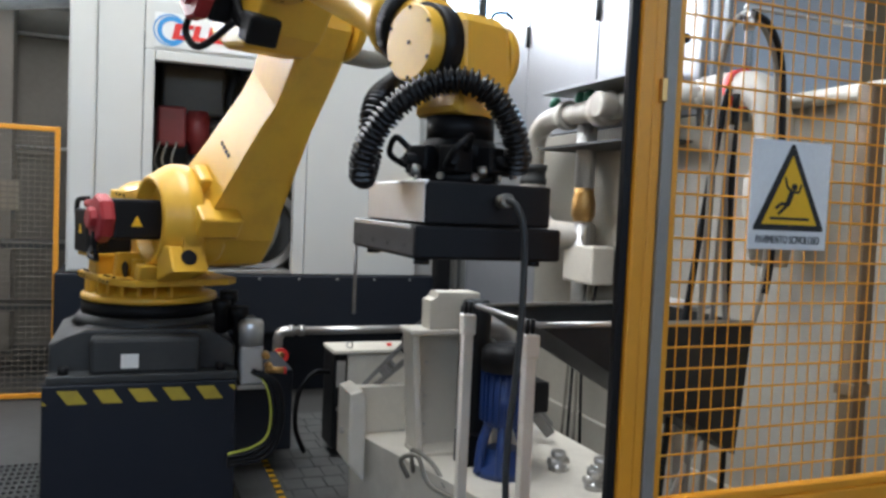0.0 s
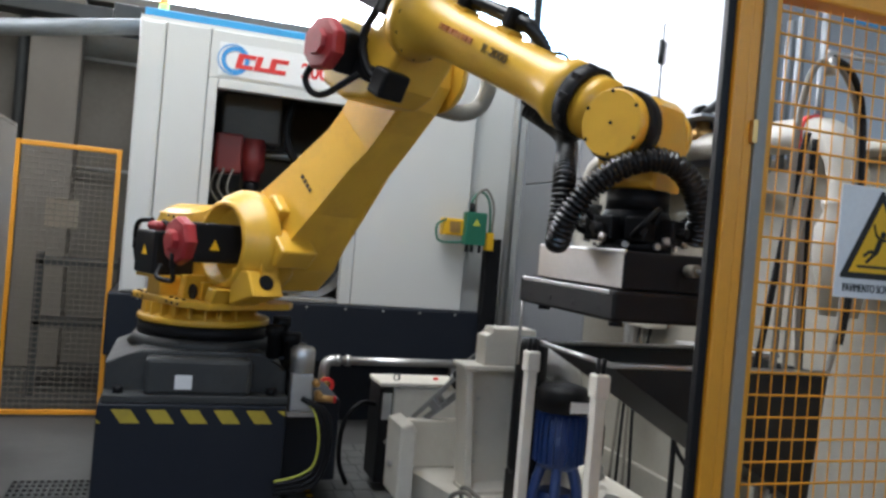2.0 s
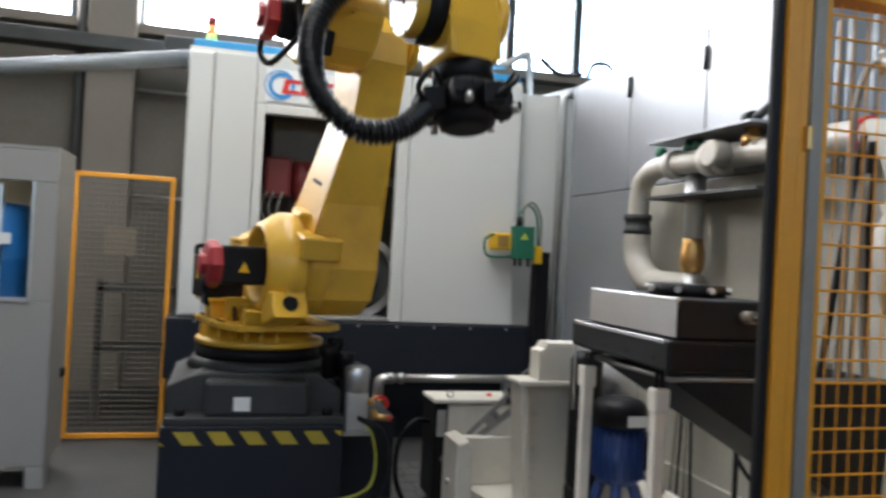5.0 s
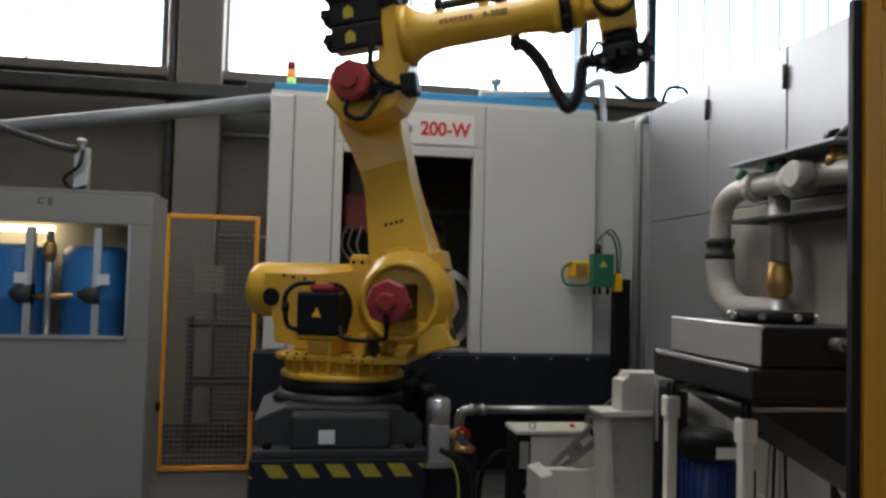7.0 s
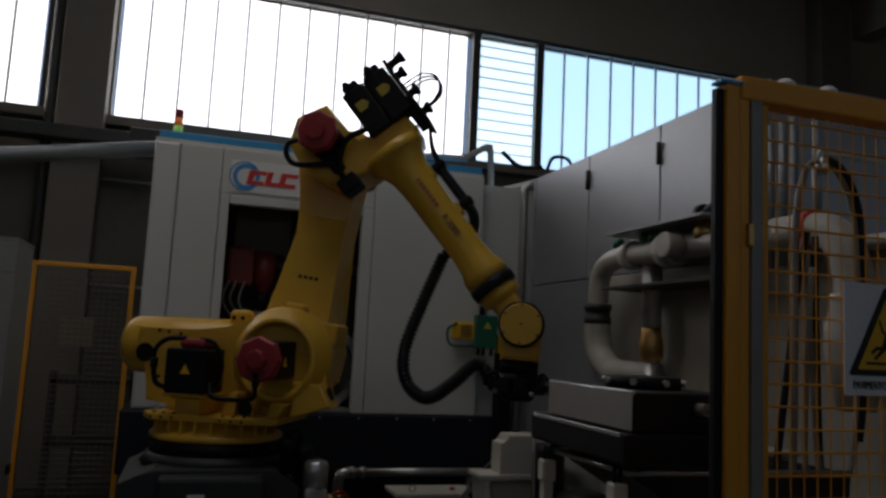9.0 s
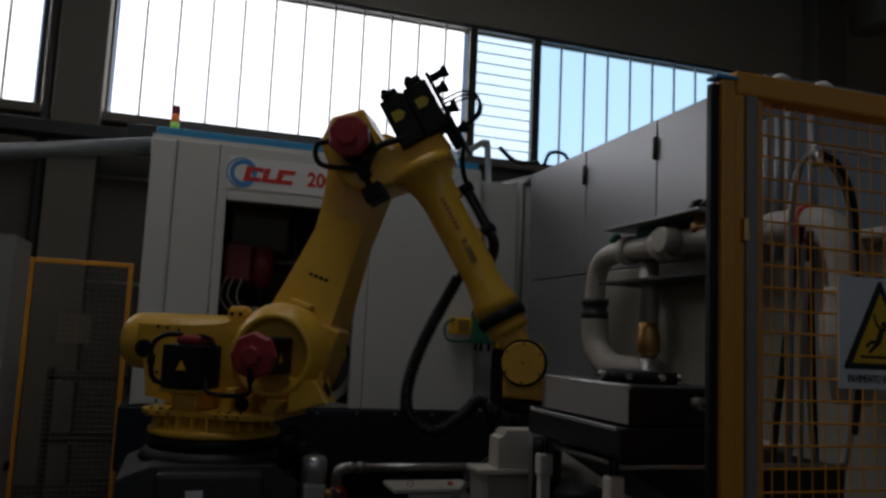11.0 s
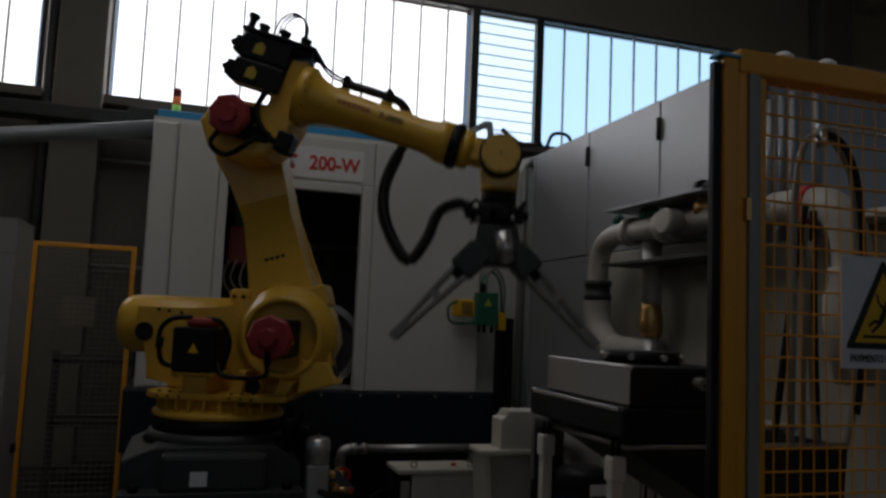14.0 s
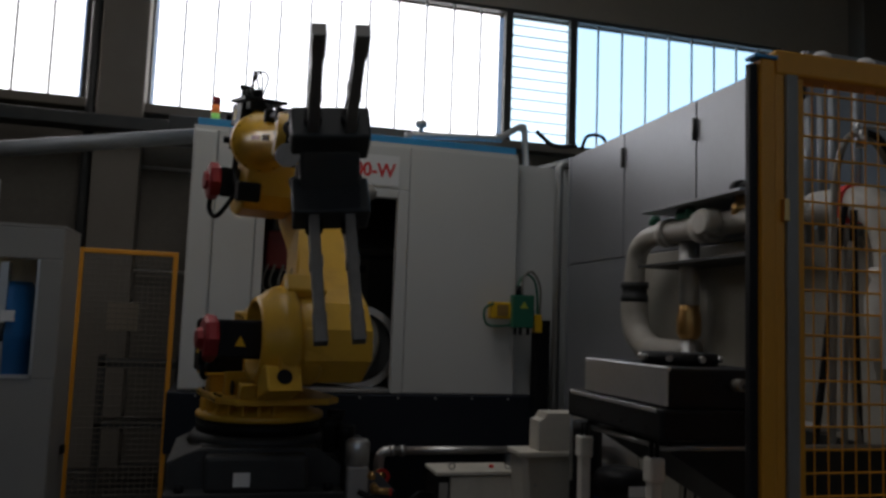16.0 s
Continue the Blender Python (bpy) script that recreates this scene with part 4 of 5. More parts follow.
for x in (2.01, 2.18):
    part("leg", box(B(), x, x + 0.03, 3.1, 3.13, BZ, 0.86, 0.003), GRIMY, ob_)
part("lid", box(B(), 1.985, 2.235, 2.985, 3.215, 1.072, 1.087, 0.004), GRIMY, ob_)
bp2 = thing("brown_post", "worn brown painted steel post beside the tank", "post", at=(2.45, 2.60, 0))
part("shaft", box(B(), -0.03, 0.03, -0.03, 0.03, 0, 1.80, 0.006), BROWN, bp2)
part("collar", box(B(), -0.036, 0.036, -0.036, 0.036, 0.86, 0.90, 0.004), BROWN, bp2)

# ---------------- enclosed station on the west ----------------
bo = thing("test_booth", "white sheet metal booth with a window and lit interior", "booth", at=(-0.585, 5.5, 0))
W0 = -2.2
part("front_lower", box(B(), W0, 0.0, 0, 0.04, 0.12, 1.0, 0.006), BOOTHDIMMED, bo)
part("front_post", box(B(), -0.115, 0.0, 0, 0.04, 1.0, 1.64, 0.004), BOOTHDIMMED, bo)
part("front_head", box(B(), W0, 0.0, 0, 0.04, 1.64, 1.81, 0.006), BOOTHDIMMED, bo)
part("side", box(B(), -0.04, 0.0, 0.041, 0.45, 0.12, 1.81, 0.006), BOOTHDIMMED, bo)
part("roof", box(B(), W0, 0.0, 0.0, 0.45, 1.812, 1.83), BOOTHDIMMED, bo)
part("back", box(B(), W0, -0.04, 0.43, 0.45, 0.12, 1.81), BOOTHDIMMED, bo)
part("window_trim", box(B(), W0, -0.115, -0.008, -0.001, 1.0, 1.02), ALU, bo)
part("window_trim", box(B(), -0.125, -0.113, -0.008, -0.001, 1.0, 1.64), ALU, bo)
for x in (-0.09, -1.0, -2.1):
    part("foot", box(B(), x, x + 0.09, 0.0, 0.12, 0, 0.12), BOOTHDIMMED, bo)
part("side_latch", box(B(), 0.0, 0.02, 0.3, 0.36, 0.55, 0.6, 0.004), BLACK, bo)
part("bench", box(B(), W0, -0.05, 0.05, 0.428, 0.95, 1.0), GALV, bo)
part("strip_lamp", box(B(), -1.0, -0.62, 0.3, 0.36, 1.60, 1.635, 0.004), LAMPWARM, bo, "glowing strip lamp")
text("conformity_mark", "C E", 0.055, PRINTBLACK, pose(-0.57, -0.002, 1.755) @ FRONT, bo)
for x in (-0.35, -0.78, -1.2):
    dr = thing("blue_drum", "blue plastic drum inside the booth", "drum", "drums in the booth", at=(-0.585 + x, 5.735, 1.0))
    part("drum", lathe(B(), (0, 0, 0), (0, 0, 1), [(0, 0.17), (0.02, 0.18), (0.2, 0.18), (0.22, 0.188), (0.24, 0.18), (0.48, 0.18), (0.52, 0.15)]), DRUMBLUE, dr)
    part("label", box(B(), 0.05, 0.12, -0.185, -0.178, 0.3, 0.36), SIGNWHITE, dr)
for x in (-0.56, -0.92):
    fx = thing("test_fixture", "brass and steel test fixture on the booth bench", "fixture", at=(-0.585 + x, 5.585, 1.0))
    part("column", rod(B(), (0, 0, 0), (0, 0, 0.6), 0.02), ALU, fx)
    part("head", lathe(B(), (0, 0, 0.42), (0, 0, 1), [(0, 0.02), (0.04, 0.035), (0.1, 0.035), (0.12, 0.02)]), BRASS, fx)
    part("arm", rod(B(), (-0.15, 0, 0.22), (0.2, 0, 0.24), 0.016), BRASS, fx)
    part("chuck", lathe(B(), (0.16, 0, 0.24), (1, 0, 0), [(0, 0.03), (0.05, 0.055), (0.12, 0.06)]), DARKGREY, fx)
    part("post", box(B(), 0.24, 0.28, -0.03, 0.03, 0, 0.62), ALU, fx)
pr = thing("pneumatic_head", "pneumatic cylinder with hoses on the booth roof", "cylinder", at=(-1.06, 5.75, 1.83))
part("plate", box(B(), -0.02, 0.06, -0.03, 0.03, 0, 0.27, 0.004), GALV, pr)
part("hose", tube(B(), [(0.03, -0.03, 0.25), (0.02, -0.08, 0.15), (-0.06, -0.06, 0.08), (-0.02, -0.04, 0.02), (0.06, -0.04, 0.04)], 0.012, 8), BLACK, pr)
part("cylinder", tube(B(), [(0.0, -0.04, 0.25), (-0.12, -0.04, 0.27), (-0.5, -0.04, 0.38), (-0.7, -0.04, 0.5)], 0.022, 10, curve=False), DARKGREY, pr)
part("fitting", lathe(B(), (0.02, -0.03, 0.25), (0, 0, 1), [(0, 0.018), (0.04, 0.018), (0.05, 0.03), (0.07, 0.02)]), STEEL, pr)
# cardboard and rail behind the fence
cd = thing("cardboard_sheet", "sheet of brown cardboard hanging on the rear fence", "cardboard", at=(-0.50, 6.60, 1.24))
part("sheet", box(B(), 0, 0.2, 0, 0.006, 0, 0.2, 0.001), CARD, cd)
rk = thing("rear_rack", "low grey steel rack behind the fence", "rack", at=(-0.62, 7.2, 0))
for x in (0.0, 0.55):
    part("upright", box(B(), x, x + 0.05, 0, 0.05, 0, 1.05), DARKGREY, rk)
part("shelf", box(B(), 0, 0.6, 0, 0.4, 0.95, 1.0), DARKGREY, rk)
part("shelf", box(B(), 0, 0.6, 0, 0.4, 0.5, 0.54), DARKGREY, rk)

# ---------------- robot ----------------
RX, RY, RZ = 0.480, 4.828, 0.586          # foot of the first axis
J2H = 1.272 - RZ
ped = thing("robot_pedestal", "dark blue-black robot pedestal with a yellow and black hazard band", "pedestal", at=(RX, RY, 0))
PX0, PX1, PY0 = 0.068 - RX, 0.835 - RX, 4.345 - RY
part("body", box(B(), PX0, PX1, PY0, 0.55, 0.0, 0.585, 0.006), BLACKBLUE, ped)
part("side_box", box(B(), PX1 + 0.002, PX1 + 0.33, -0.05, 0.45, 0.12, 0.53, 0.008), BLACKBLUE, ped)
for i in range(6):
    x = PX0 + 0.055 + i * 0.135
    pts = [(x, 0.565), (x + 0.075, 0.565), (x + 0.115, 0.508), (x + 0.04, 0.508)] if i < 5 else [(x, 0.565), (PX1 - 0.006, 0.565), (PX1 - 0.006, 0.54)]
    part("hazard_stripe", prism(B(), pts, PY0 - 0.002, PY0 - 0.0005), DULLYELLOW, ped, "yellow hazard stripe")
part("hazard_stripe", prism(B(), [(PX0 + 0.003, 0.525), (PX0 + 0.02, 0.508), (PX0 + 0.003, 0.508)], PY0 - 0.002, PY0 - 0.0005), DULLYELLOW, ped)

robot = thing("industrial_robot", "yellow six-axis industrial robot on a dark base with black hoses", "robot", at=(RX, RY, RZ))
bm = B()
box(bm, -0.40, 0.36, -0.47, 0.42, 0.0, 0.035, 0.006)
prism(bm, [(-0.40, 0.0), (0.36, 0.0), (0.36, 0.13), (0.30, 0.17), (0.24, 0.21), (-0.26, 0.21), (-0.33, 0.18), (-0.40, 0.15)], -0.36, 0.36, 0.012)
box(bm, -0.24, 0.2, -0.455, -0.2, 0.03, 0.19, 0.02)
rod(bm, (0, 0, 0.2), (0, 0, 0.245), 0.34, 0.31, 36)
base_ob = part("base", bm, DARKGREY, robot, "dark grey cast base")
part("label", box(B(), -0.118, -0.048, -0.4575, -0.455, 0.06, 0.12), SIGNWHITE, base_ob)
for x in (-0.34, 0.29):
    for y in (-0.42,):
        part("bolt", rod(B(), (x, y, 0.035), (x, y, 0.065), 0.022, seg=6), BLACK, base_ob)
part("bearing", rod(B(), (0, 0, 0.245), (0, 0, 0.30), 0.30, seg=36), BLACK, robot)
part("connector_box", box(B(), 0.37, 0.47, -0.38, -0.16, 0.0, 0.24, 0.01), DARKGREY, robot)
for x, y, h in ((0.30, -0.30, 0.30), (0.34, -0.22, 0.33), (0.38, -0.3, 0.27)):
    part("plug", lathe(B(), (x, y, 0.18), (0, 0, 1), [(0, 0.03), (h - 0.2, 0.03), (h - 0.19, 0.042), (h - 0.15, 0.042)], 12), BLACK, robot)

# lubrication unit on the pedestal's side
lu = thing("lubrication_pump", "grey lubrication pump with brass fittings and cables beside the robot", "pump", at=(0.905, 4.42, 0.53))
part("bracket", box(B(), -0.06, 0.1, -0.03, 0.1, 0.0, 0.02), STEEL, lu)
part("reservoir", lathe(B(), (0, 0.03, 0.19), (0, 0, 1), [(0, 0.055), (0.10, 0.055), (0.115, 0.045)]), ALU, lu)
part("body", box(B(), -0.05, 0.05, -0.02, 0.08, 0.02, 0.19, 0.01), GALV, lu)
for k, (x, z) in enumerate(((0.06, 0.05), (0.075, 0.1), (0.06, 0.15))):
    part("fitting", lathe(B(), (x, 0.0, z), (0, -1, 0), [(0, 0.018), (0.03, 0.018), (0.035, 0.012), (0.06, 0.012)], 12), BRASS if k else STEEL, lu)
part("valve_handle", box(B(), 0.135, 0.15, -0.06, -0.05, 0.07, 0.10, 0.003), PRINTRED, lu)
part("valve", rod(B(), (0.06, -0.02, 0.085), (0.14, -0.05, 0.085), 0.015), BRASS, lu)
for k, (dx, m_) in enumerate(((-0.016, EARTH), (0.0, BLACK), (0.018, BLACK), (0.034, BLACK))):
    cl = thing("power_cable", "power cable curving down the pedestal", "cable", "cables at the pedestal")
    part("cable", tube(B(), [(0.90, 4.36, 0.62), (0.97 + dx, 4.34, 0.57), (1.0 + dx, 4.33, 0.46), (0.99 + dx, 4.33, 0.34), (0.93 + dx, 4.32, 0.275 - dx), (0.80, 4.31, 0.25 - dx)], 0.011 if k else 0.005, 8), m_, cl)

# turret (moves about the upright axis); its space: x ahead, z up, foot at the axis
turret = part("turret", lathe(B(), (0, 0, 0.30), (0, 0, 1), [(0, 0.27), (0.004, 0.298), (0.010, 0.305), (0.028, 0.305), (0.034, 0.300), (0.036, 0.285), (0.05, 0.245), (0.105, 0.240)], 40), YELLOW, robot, "yellow cast turret")
bm = B()
slab(bm, [(-0.29, -0.17), (-0.21, -0.27), (0.24, -0.27), (0.37, -0.20), (0.37, 0.22), (0.30, 0.29), (-0.16, 0.29), (-0.29, 0.18)], 0.393, 0.424, 0.007)
part("flange", bm, YELLOW, turret)
cheek = [(-0.41, J2H + 0.128), (-0.12, J2H + 0.108), (0.04, J2H + 0.125), (0.14, J2H + 0.175), (0.20, J2H + 0.205), (0.43, J2H + 0.205), (0.53, J2H + 0.06), (0.535, J2H - 0.11),
         (0.585, J2H - 0.205), (0.40, J2H - 0.262), (0.36, 0.426), (-0.235, 0.426), (-0.235, J2H - 0.225), (-0.345, J2H - 0.225), (-0.352, J2H - 0.05), (-0.41, J2H - 0.03)]
part("cheek", prism(B(), cheek, -0.068, 0.02, 0.012), YELLOW, turret)
part("far_cheek", prism(B(), [(-0.20, J2H + 0.10), (0.04, J2H + 0.10), (0.06, J2H - 0.14), (0.18, J2H - 0.228), (0.36, 0.426), (-0.22, 0.426)], 0.022, 0.13, 0.012), YELLOW, turret)
# housing of the shoulder motor: a deep cup that flares away from its rim
part("motor_housing", lathe(B(), (0.312, -0.135, J2H), (0, 1, 0), [(0.12, 0.0), (0.12, 0.158), (0.006, 0.166), (0.0, 0.172), (0.0, 0.186), (0.008, 0.194), (0.035, 0.208), (0.065, 0.230), (0.09, 0.243), (0.10, 0.246), (0.150, 0.246), (0.158, 0.24), (0.160, 0.20)], 44), YELLOW, turret, "yellow shoulder motor housing")
part("gear_lug", box(B(), 0.0, 0.105, 0.03, 0.12, J2H + 0.08, J2H + 0.225, 0.024), YELLOW, turret)
for x in (0.03, 0.075):
    part("bolt", rod(B(), (x, 0.024, J2H + 0.185), (x, 0.031, J2H + 0.185), 0.010, seg=6), BLACK, turret)
part("cheek_pocket", prism(B(), [(0.055, J2H + 0.085), (0.12, J2H + 0.13), (0.165, J2H + 0.14), (0.10, J2H + 0.075)], -0.0715, -0.0685), YELLOW, turret, "recess in the casting")
for pts, y0 in (([(0.105, 0.424), (0.165, 0.424), (0.185, J2H - 0.155), (0.145, J2H - 0.155)], -0.215), ([(0.30, 0.424), (0.36, 0.424), (0.40, J2H - 0.20), (0.33, J2H - 0.19)], -0.19),
                ([(0.21, 0.424), (0.235, 0.424), (0.25, J2H - 0.18), (0.225, J2H - 0.18)], -0.17)):
    part("web", prism(B(), pts, y0, -0.06, 0.008), YELLOW, turret)
part("ear", prism(B(), [(0.40, J2H - 0.10), (0.532, J2H - 0.105), (0.588, J2H - 0.205), (0.40, J2H - 0.262)], -0.125, 0.03, 0.010), YELLOW, turret)
part("ear_hole", rod(B(), (0.553, -0.048, J2H - 0.152), (0.564, -0.048, J2H - 0.147), 0.033, seg=24), BLACK, turret)
part("web_hole", rod(B(), (0.21, -0.188, J2H - 0.225), (0.21, -0.194, J2H - 0.225), 0.034), BLACK, turret)
part("motor_plate", box(B(), -0.145, 0.062, -0.29, -0.06, J2H - 0.183, J2H - 0.167, 0.005), YELLOW, turret)
part("motor_bracket", box(B(), -0.10, 0.022, -0.255, -0.06, 0.42, J2H - 0.183, 0.010), YELLOW, turret)
for k in range(13):
    b0 = box(B(), 0.238, 0.287, -0.006, 0.006, 0.334, 0.394, 0.003)
    b0.transform(Matrix.Rotation(radians(-170 + 14 * k), 4, "Z"))
    part("rib", b0, YELLOW, turret)
for x, y in ((-0.20, -0.24), (-0.15, -0.25), (-0.10, -0.25), (0.13, -0.25), (0.18, -0.25), (0.23, -0.245)):
    part("bolt", rod(B(), (x, y, 0.424), (x, y, 0.431), 0.009, seg=6), BLACK, turret)
    part("bolt", rod(B(), (x, -0.2695, 0.408), (x, -0.2735, 0.408), 0.006, seg=8), BLACK, turret)
for x, z in ((-0.30, 0.108), (-0.25, 0.102), (-0.19, 0.096), (-0.285, -0.11), (-0.20, -0.20), (0.47, -0.14)):
    part("bolt", rod(B(), (x, -0.0675, J2H + z), (x, -0.073, J2H + z), 0.008, seg=8), BLACK, turret)
part("balancer", lathe(B(), (-0.54, 0.10, J2H + 0.035), (1, 0, 0), [(0, 0.09), (0.012, 0.118), (0.035, 0.136), (0.07, 0.142), (0.56, 0.142), (0.58, 0.12)], 36), YELLOW, turret, "yellow counterbalance cylinder")
part("port", rod(B(), (-0.365, -0.066, J2H + 0.0), (-0.365, -0.074, J2H + 0.0), 0.045, seg=28), BLACK, turret)
bm = B()
box(bm, -0.135, 0.060, -0.31, -0.11, J2H - 0.165, J2H + 0.033, 0.012)
m1 = part("motor", bm, BLACK, turret, "black servo motor")
part("motor_cap", box(B(), -0.085, 0.035, -0.29, -0.13, J2H + 0.033, J2H + 0.075, 0.018), RED, m1, "red motor cap")
part("warning_mark", prism(B(), [(-0.058, J2H - 0.080), (-0.012, J2H - 0.080), (-0.035, J2H - 0.036)], -0.3125, -0.3105), SIGNYELLOW, m1)
bm = B()
box(bm, 0.312 - 0.075, 0.312 + 0.075, -0.30, -0.02, J2H - 0.085, J2H + 0.085, 0.012)
m2 = part("motor", bm, BLACK, turret, "black servo motor")
bm = B()
lathe(bm, (0.312, -0.30, J2H), (0, -1, 0), [(0, 0.098), (0.012, 0.104), (0.045, 0.104), (0.055, 0.094), (0.058, 0.048), (0.08, 0.045), (0.085, 0.036)], 8)
part("motor_cap", bm, RED, m2, "red motor cap")
part("cap_plug", rod(B(), (0.312, -0.35, J2H - 0.055), (0.312, -0.35, J2H - 0.115), 0.016, seg=12), BLACK, m2)
for x, y in ((0.312 - 0.0757, -0.196), (0.312 + 0.0757, -0.206)):
    bm = B()
    tri = [(x, y - 0.024, J2H - 0.03), (x, y + 0.024, J2H - 0.03), (x, y, J2H + 0.016)]
    d = 0.001 if x > 0.312 else -0.001
    lo_t, hi_t = [bm.verts.new(p) for p in tri], [bm.verts.new((p[0] + d, p[1], p[2])) for p in tri]
    bm.faces.new(lo_t)
    bm.faces.new(hi_t)
    for k in range(3):
        bm.faces.new((lo_t[k], lo_t[(k + 1) % 3], hi_t[(k + 1) % 3], hi_t[k]))
    part("warning_mark", bm, SIGNYELLOW, m2)
part("motor_cable", tube(B(), [(0.312, -0.35, J2H - 0.11), (0.30, -0.34, J2H - 0.165), (0.20, -0.31, J2H - 0.18), (0.10, -0.31, J2H - 0.17), (0.07, -0.28, J2H - 0.12)], 0.011, 8), BLACK, turret)
part("motor_cable", tube(B(), [(-0.06, -0.27, J2H + 0.078), (-0.14, -0.29, J2H + 0.07), (-0.20, -0.28, J2H + 0.02), (-0.205, -0.27, J2H - 0.07), (-0.19, -0.26, J2H - 0.13), (-0.13, -0.25, J2H - 0.15)], 0.012, 8), BLACK, turret)
part("motor_cable", tube(B(), [(0.0, -0.25, J2H + 0.075), (0.07, -0.26, J2H + 0.06), (0.11, -0.25, J2H - 0.03), (0.085, -0.24, J2H - 0.13)], 0.010, 8), BLACK, turret)
part("cable_plug", rod(B(), (-0.205, -0.27, J2H - 0.015), (-0.206, -0.27, J2H - 0.06), 0.018, seg=10), BLACK, turret)

# lower arm; its space: foot at the shoulder axis, z along the arm
arm_bm = prism(B(), [(-0.19, -0.09), (-0.06, -0.195), (0.10, -0.195), (0.19, -0.09), (0.20, 0.06), (0.16, 0.19), (0.126, 0.34), (0.120, 0.62), (0.126, 0.84), (0.14, 0.98), (0.12, 1.10), (0.05, 1.18), (-0.03, 1.205), (-0.13, 1.175),
                                      (-0.195, 1.09), (-0.205, 0.98), (-0.155, 0.82), (-0.124, 0.62), (-0.126, 0.34), (-0.16, 0.21), (-0.20, 0.09)], 0.165, 0.375, 0.020, 3)
for z in (0.16, 0.72):
    bmesh.ops.bisect_plane(arm_bm, geom=arm_bm.verts[:] + arm_bm.edges[:] + arm_bm.faces[:], plane_co=(0, 0, z), plane_no=(0, 0, 1))
for v in arm_bm.verts:
    if v.co.y < 0.27:
        v.co.y -= 0.22 * min(0.56, max(0.0, 0.72 - v.co.z))
arm = part("lower_arm", arm_bm, YELLOW, robot, "yellow cast lower arm")
part("stop_block", box(B(), 0.09, 0.235, -0.02, 0.17, 0.10, 0.205, 0.012), YELLOW, arm)
part("stop_block", box(B(), -0.07, 0.05, 0.012, 0.08, 0.14, 0.27, 0.018), YELLOW, arm)
part("root_ring", lathe(B(), (0, 0.027, 0), (0, 1, 0), [(0, 0.19), (0.006, 0.205), (0.10, 0.21), (0.12, 0.20)], 40), YELLOW, arm)
part("dust_cover", lathe(B(), (0, 0.375, 1.075), (0, 1, 0), [(0, 0.16), (0.04, 0.15), (0.06, 0.10)]), YELLOW, arm)
bm = B()
for i in range(4):
    box(bm, -0.05 + i * 0.028, -0.032 + i * 0.028, 0.0925, 0.1005, 0.395, 0.411)
part("lettering_bar", bm, PRINTBLACK, arm)
part("cable_hose", tube(B(), [(0.05, 0.34, 0.97), (0.07, 0.45, 0.975), (0.08, 0.56, 0.985), (0.07, 0.64, 1.03), (0.04, 0.66, 1.10), (0.0, 0.66, 1.15)], 0.036, 12, 8, True, 0.06), CABLEGREY, arm, "wrapped grey hose")

# upper arm; its space: foot at the elbow axis, x along the arm, bore 0.225 above the axis
OFF = 0.225
fore = part("upper_arm", prism(B(), [(-0.16, -0.05), (-0.08, -0.16), (0.06, -0.17), (0.20, -0.12), (0.26, -0.04), (0.285, 0.08), (0.285, 0.36), (0.24, 0.385), (0.165, 0.375), (0.15, 0.10), (-0.12, 0.10)], -0.05, 0.225, 0.022, 3), YELLOW, robot, "yellow cast upper arm housing")
bm = B()
lathe(bm, (0.26, 0, OFF), (1, 0, 0), [(0, 0.150), (0.045, 0.150), (0.052, 0.138), (0.08, 0.118), (0.13, 0.098), (0.20, 0.088), (0.60, 0.080), (0.68, 0.088), (0.72, 0.105), (0.77, 0.105)], 36)
part("arm_tube", bm, YELLOW, fore, "yellow tapered arm tube")
for k in range(12):
    a = math.tau * k / 12
    part("bolt", rod(B(), (0.304, 0.135 * math.cos(a), OFF + 0.135 * math.sin(a)), (0.311, 0.135 * math.cos(a), OFF + 0.135 * math.sin(a)), 0.009, seg=8), BLACK, fore)
bm = B()
for i in range(7):
    box(bm, 0.46 + i * 0.024, 0.478 + i * 0.024, -0.0900, -0.084, OFF + 0.004, OFF + 0.024)
part("lettering_bar", bm, FADEDRED, fore)
text("model_lettering", "R-2000", 0.040, FADEDBLACK, pose(0.73, -0.0838, OFF + 0.012) @ FRONT, fore, 0.004)
part("wrist_ring", ring(B(), (1.055, 0, OFF), (1, 0, 0), 0.108, 0.06, 0.05, 36), BLACK, fore, "black seal ring")
bm = B()
lathe(bm, (1.08, 0, OFF), (1, 0, 0), [(0, 0.095), (0.05, 0.095), (0.06, 0.07), (0.13, 0.062)], 28)
box(bm, 1.13, 1.30, -0.07, 0.07, OFF - 0.06, OFF + 0.06, 0.02)
part("wrist_neck", bm, YELLOW, fore)
# three motors at the rear of the housing
for k, (z, y) in enumerate(((0.365, -0.03), (0.240, -0.03), (0.30, 0.12))):
    mm = part("motor", box(B(), -0.085, 0.168, y - 0.06, y + 0.06, z - 0.060, z + 0.060, 0.01), BLACK, fore, "black servo motor")
    part("motor_cap", box(B(), -0.125, -0.086, y - 0.048, y + 0.048, z - 0.042, z + 0.042, 0.012), BLACK, mm)
    part("motor_plug", rod(B(), (-0.105, y - 0.05, z - 0.01), (-0.105, y - 0.085, z - 0.012), 0.018, seg=10), BLACK, mm)
    part("yellow_mark", prism(B(), [(-0.01, z - 0.03), (0.04, z - 0.03), (0.042, z + 0.012), (0.018, z + 0.032), (-0.008, z + 0.014)], y - 0.0625, y - 0.0603), DULLYELLOW, mm)
bm = B()
box(bm, -0.06, 0.10, -0.145, 0.0, -0.075, 0.08, 0.012)
